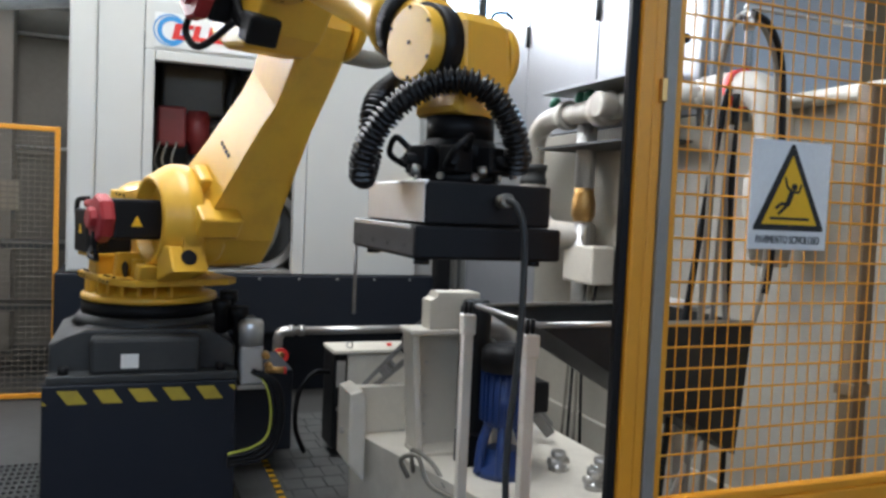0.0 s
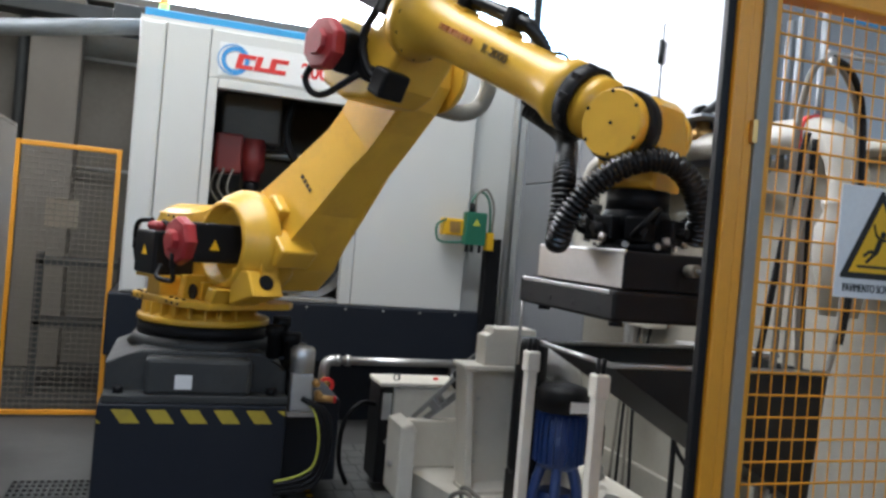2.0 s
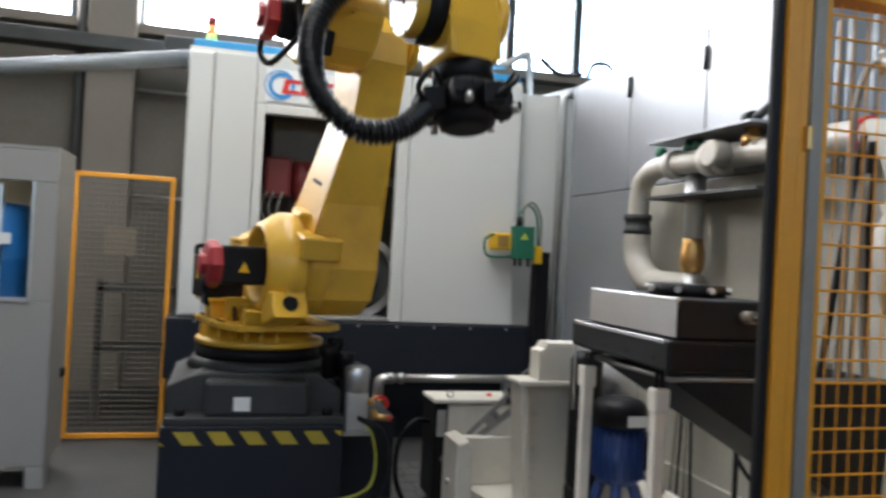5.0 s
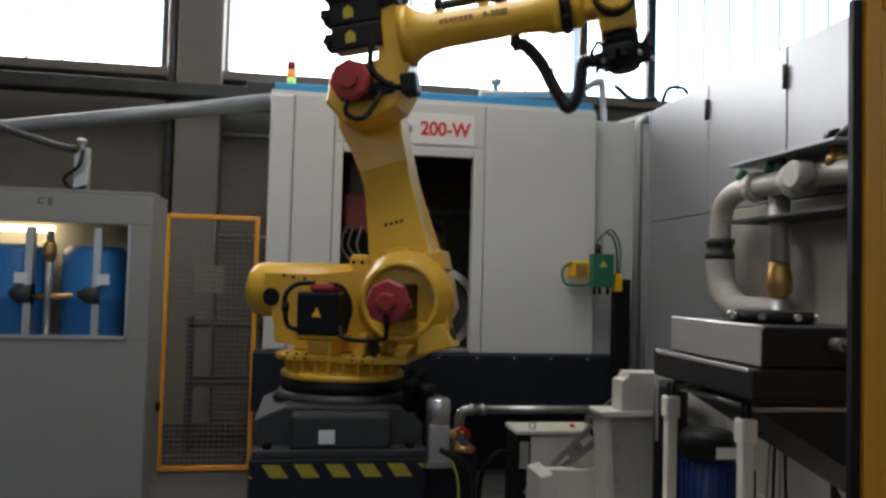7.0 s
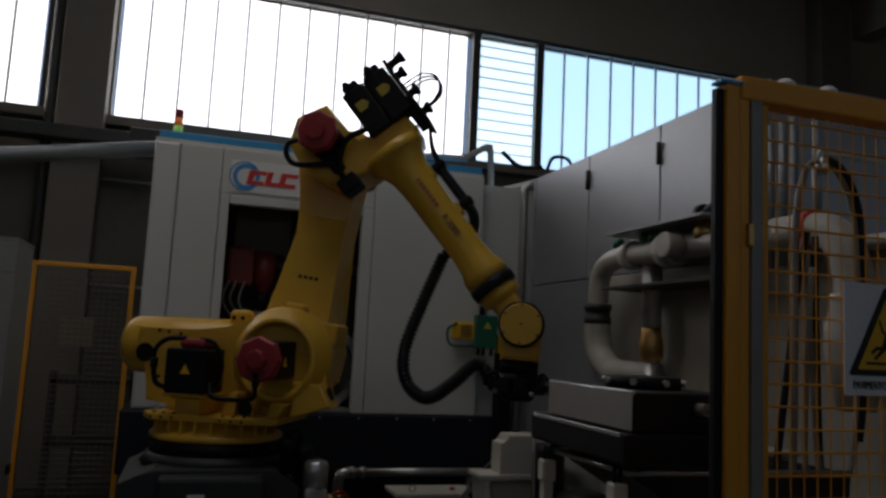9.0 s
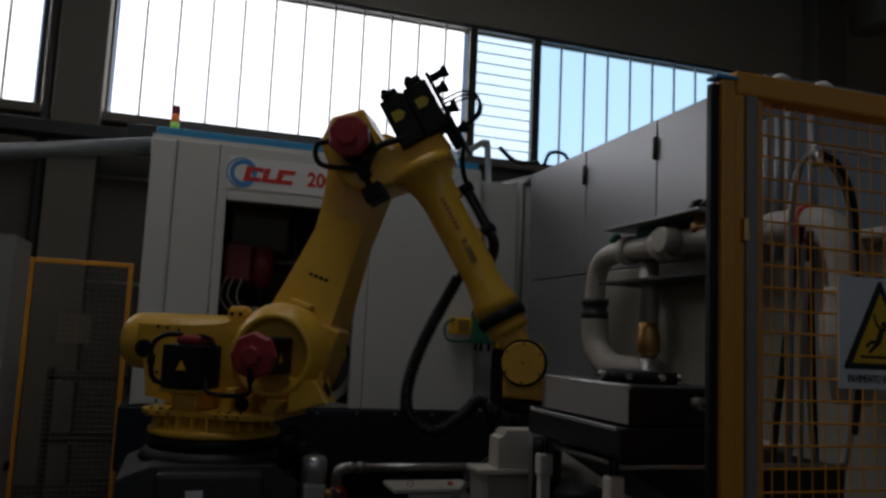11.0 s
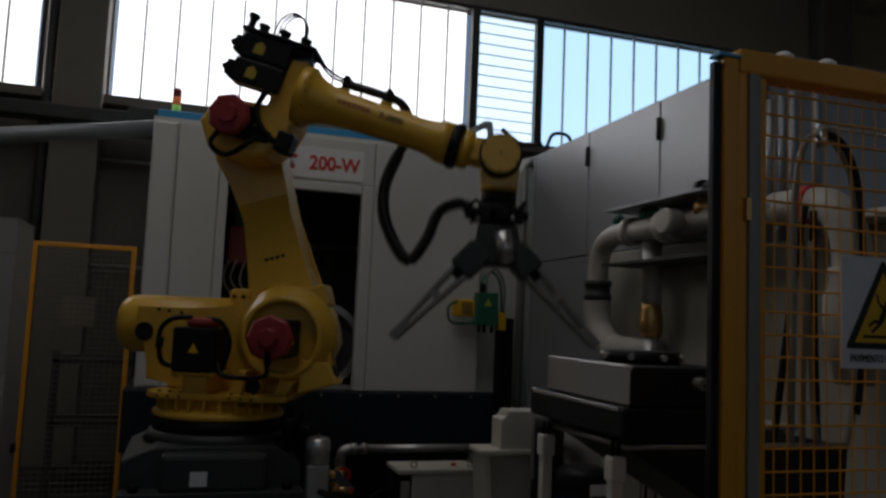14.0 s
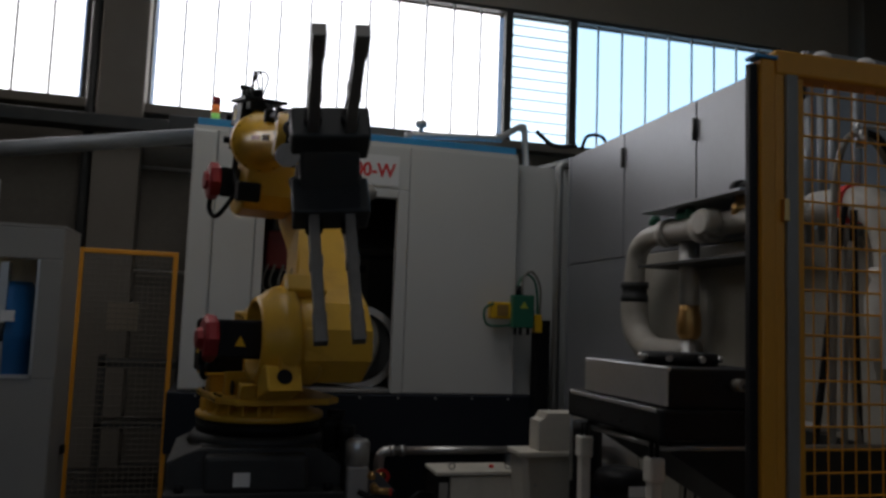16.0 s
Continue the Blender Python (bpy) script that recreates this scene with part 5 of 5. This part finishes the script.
m3 = part("motor", bm, BLACK, fore, "black servo motor")
part("motor_cap", lathe(B(), (0.02, -0.145, 0), (0, -1, 0), [(0, 0.094), (0.01, 0.10), (0.045, 0.10), (0.054, 0.09), (0.056, 0.05), (0.075, 0.046)], 8), RED, m3, "red motor cap")
part("connector", box(B(), 0.10, 0.2, -0.075, -0.035, -0.06, 0.0, 0.01), BLACK, fore)
part("connector", box(B(), 0.24, 0.32, -0.10, 0.02, -0.08, 0.02, 0.012), BLACK, fore)
part("cable", tube(B(), [(0.02, -0.17, -0.04), (-0.02, -0.17, -0.15), (0.06, -0.14, -0.18), (0.14, -0.07, -0.05)], 0.013, 8), BLACK, fore)
part("cable", tube(B(), [(0.02, -0.06, 0.38), (0.12, -0.075, 0.25), (0.10, -0.08, 0.08), (0.18, -0.07, -0.02), (0.26, -0.04, -0.04)], 0.016, 8), BLACK, fore)
bm = B()
box(bm, -0.10, 0.28, -0.10, 0.12, 0.432, 0.452, 0.004)
box(bm, 0.10, 0.26, -0.07, 0.05, 0.39, 0.432, 0.006)
for x, h in ((-0.085, 0.055), (-0.02, 0.02), (0.09, 0.02), (0.20, 0.015)):
    lathe(bm, (x, -0.03, 0.45), (0, 0, 1), [(0, 0.02), (h, 0.02), (h + 0.01, 0.03), (h + 0.03, 0.03)], 12)
part("valve_plate", bm, BLACK, fore)
for k in range(3):
    part("air_hose", tube(B(), [(0.03 + k * 0.02, -0.02, 0.45), (0.04 + k * 0.02, -0.02, 0.55), (0.10 + k * 0.01, -0.03 + k * 0.02, 0.60), (0.17, -0.03 + k * 0.03, 0.56), (0.19, 0, 0.45)], 0.0055, 6), BLACK, fore)
bm = B()
tube(bm, [(0.26, 0.0, 0.44), (0.35, 0.02, 0.39), (0.45, 0.01, 0.365)], 0.007, 8)
tube(bm, [(0.26, 0.03, 0.43), (0.35, 0.04, 0.375), (0.45, 0.02, 0.355)], 0.006, 8)
part("supply_line", bm, BLACK, fore)
for x in (0.435, 0.655):
    part("hose_clamp", box(B(), x, x + 0.032, -0.035, 0.055, 0.322, 0.388, 0.008), BLACK, fore)
    part("clamp_foot", box(B(), x - 0.012, x + 0.045, -0.03, 0.05, 0.295, 0.322, 0.005), YELLOW, fore)
part("arm_hose", tube(B(), [(0.435, 0.01, 0.352), (0.55, 0.01, 0.354), (0.67, 0.01, 0.354), (0.74, 0.03, 0.345), (0.79, 0.08, 0.29), (0.80, 0.11, 0.20), (0.79, 0.09, 0.12)], 0.021, 12, 12, True, 0.28), HOSE, fore, "black ribbed hose")
part("hose_saddle", box(B(), 0.765, 0.815, -0.02, 0.10, 0.285, 0.31, 0.006), YELLOW, fore)
for k in range(10):
    a = math.tau * k / 10
    part("ring_stud", box(B(), 1.04, 1.07, 0.104 * math.cos(a) - 0.01, 0.104 * math.cos(a) + 0.01, OFF + 0.104 * math.sin(a) - 0.01, OFF + 0.104 * math.sin(a) + 0.01, 0.003), BLACK, fore)

# wrist; its space: foot at the wrist axis, x along the flange axis
wrist = part("wrist", prism(B(), [(-0.085, -0.06), (-0.06, -0.085), (0.06, -0.09), (0.16, -0.085), (0.16, 0.085), (0.06, 0.09), (-0.06, 0.085), (-0.085, 0.06)], -0.085, 0.08, 0.02), YELLOW, robot, "yellow cast wrist")
part("side_disc", lathe(B(), (0, -0.08, 0), (0, -1, 0), [(0, 0.088), (0.05, 0.09), (0.088, 0.09), (0.093, 0.086)], 40), YELLOW, wrist)
part("disc_seal", ring(B(), (0, -0.112, 0), (0, 1, 0), 0.101, 0.06, 0.05, 40), BLACK, wrist)
for k in range(6):
    a = math.tau * k / 6
    bm = rod(B(), (0.082 * math.cos(a), -0.1725, 0.082 * math.sin(a)), (0.082 * math.cos(a), -0.1755, 0.082 * math.sin(a)), 0.005, seg=8)
    part("screw", bm, BLACK, wrist)
part("screw", rod(B(), (0, -0.1725, 0), (0, -0.1755, 0), 0.005, seg=8), BLACK, wrist)
part("far_disc", lathe(B(), (0, 0.08, 0), (0, 1, 0), [(0, 0.088), (0.03, 0.088), (0.045, 0.07)], 28), YELLOW, wrist)
part("flange_seal", rod(B(), (0.16, 0, 0), (0.215, 0, 0), 0.085, seg=28), BLACK, wrist)

# tool changer, turns with the last axis; its space: foot at the flange face, x along the axis
changer = part("tool_changer", lathe(B(), (0, 0, 0), (1, 0, 0), [(0, 0.085), (0.02, 0.095), (0.05, 0.095), (0.055, 0.078), (0.10, 0.078), (0.12, 0.06)], 28), BLACK, robot, "black tool changer with fittings")
for k in range(7):
    a = math.tau * (k + 0.3) / 7
    c, s = math.cos(a), math.sin(a)
    bm = B()
    box(bm, 0.02, 0.085, 0.10 * c - 0.03, 0.10 * c + 0.03, 0.10 * s - 0.03, 0.10 * s + 0.03, 0.006)
    rod(bm, (0.055, 0.11 * c, 0.11 * s), (0.055, 0.155 * c, 0.155 * s), 0.014, seg=10)
    part("air_block", bm, BLACK, changer)
for k in range(5):
    a = math.tau * (k + 0.1) / 5
    c, s = math.cos(a), math.sin(a)
    part("fitting", rod(B(), (0.07, 0.135 * c, 0.135 * s), (0.09, 0.14 * c, 0.14 * s), 0.011, seg=10), STEEL, changer)
for k in range(4):
    a = math.tau * (k + 0.45) / 4
    c, s = math.cos(a), math.sin(a)
    part("air_hose", tube(B(), [(0.03, 0.12 * c, 0.12 * s), (0.0, 0.16 * c, 0.16 * s), (0.04, 0.17 * c - 0.04 * s, 0.17 * s + 0.04 * c), (0.07, 0.12 * c - 0.05 * s, 0.12 * s + 0.05 * c)], 0.008, 8), BLACK, changer)

# ribbed hose from the arm to the tool changer, in short rigid links
HN = 52
hose_links = []
seg_bm = B()
lathe(seg_bm, (0, 0, -0.0145), (0, 0, 1), [(0, 0.024), (0.003, 0.024), (0.0045, 0.0325), (0.0095, 0.0325), (0.011, 0.024), (0.0175, 0.024), (0.019, 0.0325), (0.024, 0.0325), (0.0255, 0.024), (0.029, 0.024)], 14)
bmesh.ops.recalc_face_normals(seg_bm, faces=seg_bm.faces)
seg_me = bpy.data.meshes.new("hose_link")
seg_bm.to_mesh(seg_me)
seg_bm.free()
seg_me.materials.append(HOSE)
for i in range(HN):
    ob = new("hose_link", seg_me)
    ob.parent = robot
    hose_links.append(ob)

# ---------------- tools ----------------
toolbox = thing("gripper_box", "black gripper box with an aluminium lid side and a grey cable", "gripper")
# its space: foot at the coupling face, z up
part("lid", box(B(), -0.160, 0.150, -0.215, 0.245, -0.100, -0.004, 0.006), BLACK, toolbox)
part("lid_side", box(B(), -0.1635, -0.1605, -0.212, 0.243, -0.096, -0.006, 0.001), ALU, toolbox, "aluminium side plate")
part("lid_edge", rod(B(), (-0.158, -0.213, -0.007), (-0.158, 0.243, -0.007), 0.006, seg=10), ALU, toolbox)
part("tray", box(B(), -0.185, 0.178, -0.222, 0.315, -0.178, -0.102, 0.008), BLACK, toolbox)
part("tray_lip", box(B(), -0.188, -0.186, -0.20, 0.29, -0.112, -0.102, 0.001), ALU, toolbox)
for x in (-0.155, 0.12):
    for y in (-0.19, 0.20):
        part("locating_pin", rod(B(), (x, y, -0.190), (x, y, -0.178), 0.018, seg=12), BLACK, toolbox)
part("guide_rod", rod(B(), (-0.178, 0.300, -0.37), (-0.178, 0.300, -0.10), 0.005, seg=8), STEEL, toolbox)
for y in (-0.15, -0.02, 0.11, 0.24):
    part("bolt", rod(B(), (-0.1865, y, -0.15), (-0.183, y, -0.15), 0.006, seg=8), BLACK, toolbox)
part("coupling_plate", rod(B(), (0, 0, -0.004), (0, 0, 0.028), 0.10, seg=28), BLACK, toolbox)
for k in range(8):
    c, q = math.cos(math.tau * k / 8), math.sin(math.tau * k / 8)
    part("coupling_pin", rod(B(), (0.101 * c, 0.101 * q, 0.014), (0.113 * c, 0.113 * q, 0.014), 0.009, seg=8), STEEL, toolbox)
part("cable_gland", rod(B(), (0.022, -0.215, -0.042), (0.022, -0.252, -0.040), 0.016, seg=14), CABLEGREY, toolbox)
part("cable", tube(B(), [(0.022, -0.248, -0.040), (0.035, -0.272, -0.055), (0.05, -0.28, -0.11), (0.055, -0.28, -0.24), (0.05, -0.28, -0.40), (0.035, -0.28, -0.58), (0.04, -0.28, -0.74), (0.07, -0.28, -0.86)], 0.008, 8), DARKGREY, toolbox, "grey cable")

fingers = thing("finger_gripper", "double steel finger gripper with two pairs of long jaws", "gripper")
# its space: foot at the coupling face, x along the axis; jaws spread in x and z
hub = part("hub", prism(B(), [(0, -0.09), (0.06, -0.10), (0.16, -0.13), (0.19, -0.06), (0.19, 0.06), (0.16, 0.13), (0.06, 0.10), (0, 0.09)], -0.10, 0.10, 0.012), DARKGREY, fingers)
part("cylinder", rod(B(), (0.04, -0.14, 0.02), (0.18, -0.14, 0.05), 0.04), STEEL, fingers)
part("coupling", rod(B(), (0, 0, 0), (0.04, 0, 0), 0.095, seg=28), BLACK, fingers)
for s in (1, -1):
    m45 = Matrix.Translation((0.10, 0, s * 0.06)) @ Matrix.Rotation(radians(-43 * s), 4, "Y")
    bm = B()
    box(bm, 0.02, 0.16, -0.13, 0.13, -0.06, 0.06, 0.01)
    bm.transform(m45)
    part("jaw_block", bm, DARKGREY, fingers)
    for y in (-0.06, 0.06):
        bm = rod(B(), (0.16, y, 0), (0.2, y, 0), 0.03, seg=12)
        bm.transform(m45)
        part("jaw_pivot", bm, BLACK, fingers)
    for y in (-0.06, 0.06):
        bm = B()
        for k in (-1, 1):
            a0, a1 = 0.035 * k, 0.012 * k
            prism(bm, [(0.12, a0 - 0.012), (0.12, a0 + 0.012), (0.57, a1 + 0.008), (0.57, a1 - 0.008)], y - 0.018, y + 0.018, 0.004)
        box(bm, 0.50, 0.605, y - 0.022, y + 0.022, -0.022, 0.022, 0.004)
        box(bm, 0.30, 0.34, y - 0.022, y + 0.022, -0.03, 0.03, 0.004)
        bm.transform(m45)
        part("jaw", bm, JAWSTEEL, fingers, "long dark steel jaw")

# ---------------- motion ----------------
# seconds; turn of the first axis, lean of the lower arm, rise of the upper arm (degrees)
JOINTS = [
    (0, -70.9, 39.2, -25.4),
    (0.5, -65.6, 38.2, -25.3),
    (1, -62.3, 42.5, -23.1),
    (1.5, -62.5, 43.4, -23.8),
    (2, -62.1, 43.3, -25.7),
    (2.5, -62.2, 44.3, -27),
    (3, -62.3, 45.1, -28.5),
    (3.5, -62.4, 45.6, -28.5),
    (4, -61.8, 42.5, -25.5),
    (4.3, -62.6, 41.2, -24),
    (4.5, -71.3, 39.7, -24.7),
    (4.7, -75, 32.1, -28.4),
    (5, -75.6, 15.9, -22.1),
    (5.2, -78.3, 9.5, -16.3),
    (7.3, -17.4, -15.7, 8.3),
    (7.5, -19.2, -16.1, -2.3),
    (8, -19.5, -2.9, -46.1),
    (8.2, -21.2, 2.3, -52.4),
    (9, -26.2, 7.9, -51.2),
    (11.3, -27.9, 18.2, -60.7),
    (11.5, -27.9, 17.1, -59.6),
    (12, -28.3, 14.3, -56.6),
    (12.5, -28.3, 11.5, -53),
    (13, -28.8, 9.1, -50.6),
    (13.5, -22.5, 2.8, -52.3),
    (14, -20.1, -16.3, -16.4),
    (14.5, -19.5, -14.3, 13.9),
    (15, -20, -50.3, 17.1),
    (15.5, -64.2, -56.8, 19.5),
    (16, -78.1, -40.6, -10.8),
]

# seconds; flange direction above the horizon, turn of the last axis, swing aside
FLANGE = [(0, -90, 172, 0), (1.0, -90, 180, 0), (3.2, -90, 180, 0), (4.1, -90, 180, 0), (4.5, -90, 172, 0), (5.0, -78, 110, 0), (5.4, -70, 80, 0), (7.0, -80, 0, 0), (7.3, -86, 0, 0),
          (7.5, -97, 0, 0), (8.0, -93, 0, 0), (13.5, -91, 0, 0), (14.0, -90, 0, 0), (14.5, -84, 0, 0), (15.0, -44, 0, 0), (15.5, -42, 0, 42), (16.0, -23, 10, -11.5)]
# seconds; how far the hose arches over the coupling, and rings round beside it
HOSING = [(0, 1, 0), (4.5, 1, 0), (5.0, 0, 1), (5.3, 0, 1), (6.5, 0, 0), (16, 0, 0)]
# seconds; the hanging hose's bends before and above the wrist's axis
BENDS = [
    (7.5, -0.42, -0.17, -0.34, -0.26, -0.27, -0.39, -0.20, -0.49, -0.155, -0.42, -0.135, -0.28),
    (8.2, -0.48, 0.08, -0.55, -0.14, -0.53, -0.29, -0.43, -0.36, -0.31, -0.28, -0.20, -0.18),
    (13.4, -0.48, 0.06, -0.54, -0.15, -0.51, -0.27, -0.38, -0.33, -0.27, -0.26, -0.19, -0.18),
    (14.0, -0.56, -0.14, -0.54, -0.32, -0.43, -0.49, -0.34, -0.39, -0.28, -0.25, -0.17, -0.21),
    (14.5, -0.54, -0.33, -0.49, -0.46, -0.35, -0.55, -0.19, -0.47, -0.115, -0.32, -0.135, -0.24),
    (15.0, -0.51, -0.39, -0.45, -0.54, -0.29, -0.63, -0.135, -0.56, -0.03, -0.42, 0.02, -0.29),
    (16.0, -0.50, -0.05, -0.45, -0.14, -0.34, -0.19, -0.22, -0.18, -0.10, -0.15, -0.02, -0.12),
]


def between(rows, t):
    """Values at t, smooth through the rows and without overshoot."""
    T = [r[0] for r in rows]
    V = np.array([r[1:] for r in rows], float)
    if t <= T[0]:
        return V[0]
    if t >= T[-1]:
        return V[-1]
    i = max(k for k in range(len(T) - 1) if T[k] <= t)

    def slope(k):
        if k in (0, len(T) - 1):
            return np.zeros(V.shape[1])
        a = (V[k] - V[k - 1]) / (T[k] - T[k - 1])
        b = (V[k + 1] - V[k]) / (T[k + 1] - T[k])
        return np.where(a * b > 0, 2 * a * b / np.where(np.abs(a + b) < 1e-9, 1, a + b), 0)
    h = T[i + 1] - T[i]
    s = (t - T[i]) / h
    return ((2 * s ** 3 - 3 * s ** 2 + 1) * V[i] + (s ** 3 - 2 * s ** 2 + s) * h * slope(i)
            + (-2 * s ** 3 + 3 * s ** 2) * V[i + 1] + (s ** 3 - s ** 2) * h * slope(i + 1))


TOOL_X = 0.107       # thickness of the tool changer


def links(t):
    """Poses of the robot's parts in its own space."""
    a, th, ph = between(JOINTS, t)
    w, j6, aside = between(FLANGE, t)
    tur = pose(0, 0, 0, 0, 0, a)
    low = tur @ pose(0.312, 0, J2H) @ pose(0, 0, 0, 0, th, 0)
    up = tur @ pose(0.312, 0, J2H) @ pose(0, 0, 0, 0, th, 0) @ pose(0, -0.06, 1.075) @ pose(0, 0, 0, 0, -th - ph, 0)
    wr = up @ pose(1.28, 0, OFF) @ pose(0, 0, 0, 0, ph - w, 0) @ pose(0, 0, 0, 0, 0, aside)
    ch_ = wr @ pose(0.215, 0, 0) @ pose(0, 0, 0, j6, 0, 0)
    return tur, low, up, wr, ch_


def hose_curve(t):
    """Link poses along the hose between arm and tool changer."""
    tur, low, up, wr, ch_ = links(t)
    rot = tur.to_3x3()
    p0 = up @ Vector((0.79, 0.09, 0.12))
    p1 = ch_ @ Vector((0.045, 0.03, -0.13))
    arch, loop = between(HOSING, t)
    # hanging between the arm and an outlet that points back to the arm
    bends = between(BENDS, t)
    hub_ = wr.translation
    hung = [p0] + [hub_ + rot @ Vector((bends[2 * k], 0.08 - 0.012 * k, bends[2 * k + 1])) for k in range(6)] + [p1]
    sag = even_line(smooth_line(hung, 8), 61)
    c = ch_ @ Vector((0.03, 0, 0))
    # arched over the coupling, as when the outlet points away from the arm
    way = [p0, up @ Vector((0.97, 0.10, 0.10))]
    for side, near, rise in ((-0.235, 0.03, 0.12), (-0.24, 0.06, 0.0), (-0.25, 0.10, -0.085), (-0.235, 0.14, -0.01), (-0.165, 0.155, 0.08), (-0.075, 0.155, 0.14),
                             (0.025, 0.15, 0.158), (0.11, 0.13, 0.115), (0.165, 0.09, 0.02), (0.16, 0.05, -0.05)):
        way.append(c + rot @ Vector((0.66 * side + 0.67 * near, 0.60 * side - 0.74 * near, rise)))
    # one wide ring beside the coupling, as when the last axis is half turned
    circle = [p0, up @ Vector((0.93, -0.02, 0.16))]
    for side, near, rise in ((-0.20, 0.06, 0.27), (-0.32, 0.1, 0.25), (-0.42, 0.12, 0.13), (-0.42, 0.13, -0.03), (-0.32, 0.13, -0.13), (-0.20, 0.12, -0.12), (-0.12, 0.06, -0.05)):
        circle.append(c + Vector((side, -near, rise)))
    pts = sag
    for share, course in ((arch, way), (loop, circle)):
        if share > 0:
            over = even_line(smooth_line(course, 8), 61)
            over = [(over[max(0, i - 1)] + over[i] + over[min(60, i + 1)]) / 3 for i in range(61)]
            pts = [a.lerp(b, share) for a, b in zip(pts, over)]
    acc = [0]
    for a, b in zip(pts, pts[1:]):
        acc.append(acc[-1] + (b - a).length)
    out_ = []
    for i in range(HN):
        s = acc[-1] * (i + 0.5) / HN
        j = min(59, max(k for k in range(61) if acc[k] <= s))
        f = (s - acc[j]) / max(1e-6, acc[j + 1] - acc[j])
        p = pts[j].lerp(pts[j + 1], f)
        d = (pts[min(60, j + 2)] - pts[max(0, j - 1)]).normalized()
        out_.append(Matrix.Translation(p) @ d.to_track_quat("Z", "Y").to_matrix().to_4x4())
    return out_


def even_line(line, n):
    """n points at equal steps along a line."""
    acc = [0]
    for a, b in zip(line, line[1:]):
        acc.append(acc[-1] + (b - a).length)
    out_ = []
    for i in range(n):
        d = acc[-1] * i / (n - 1)
        k = min(len(line) - 2, max(j for j in range(len(line)) if acc[j] <= d))
        out_.append(line[k].lerp(line[k + 1], (d - acc[k]) / max(1e-6, acc[k + 1] - acc[k])))
    return out_


def motions():
    times = [k / 10 for k in range(161)]
    root = Matrix.Translation((RX, RY, RZ))
    poses = {t: links(t) for t in times}
    for i, ob in enumerate((turret, arm, fore, wrist, changer)):
        walk(ob, [(t, poses[t][i]) for t in times])
    curves = {t: hose_curve(t) for t in times[::2]}
    for i, ob in enumerate(hose_links):
        walk(ob, [(t, curves[t][i]) for t in times[::2]])
    # the box rides on the tool changer until it is set down on the dock at 3.2 s
    dock = 3.2
    tip = pose(TOOL_X, 0, 0)
    rest = root @ links(dock)[4] @ tip
    stand = Matrix.Translation(rest.translation)
    local = (links(dock)[4] @ tip).inverted() @ root.inverted() @ stand
    walk(toolbox, [(t, root @ links(t)[4] @ tip @ local) for t in [k / 10 for k in range(33)]] + [(16.0, stand)])
    # the finger gripper waits in its stand until it is lifted out after 11.3 s
    pick = 11.3
    grab = [(0.0, root @ links(pick)[4] @ tip), (pick, root @ links(pick)[4] @ tip)]
    walk(fingers, grab + [(t, root @ links(t)[4] @ tip) for t in times if t > pick])


motions()
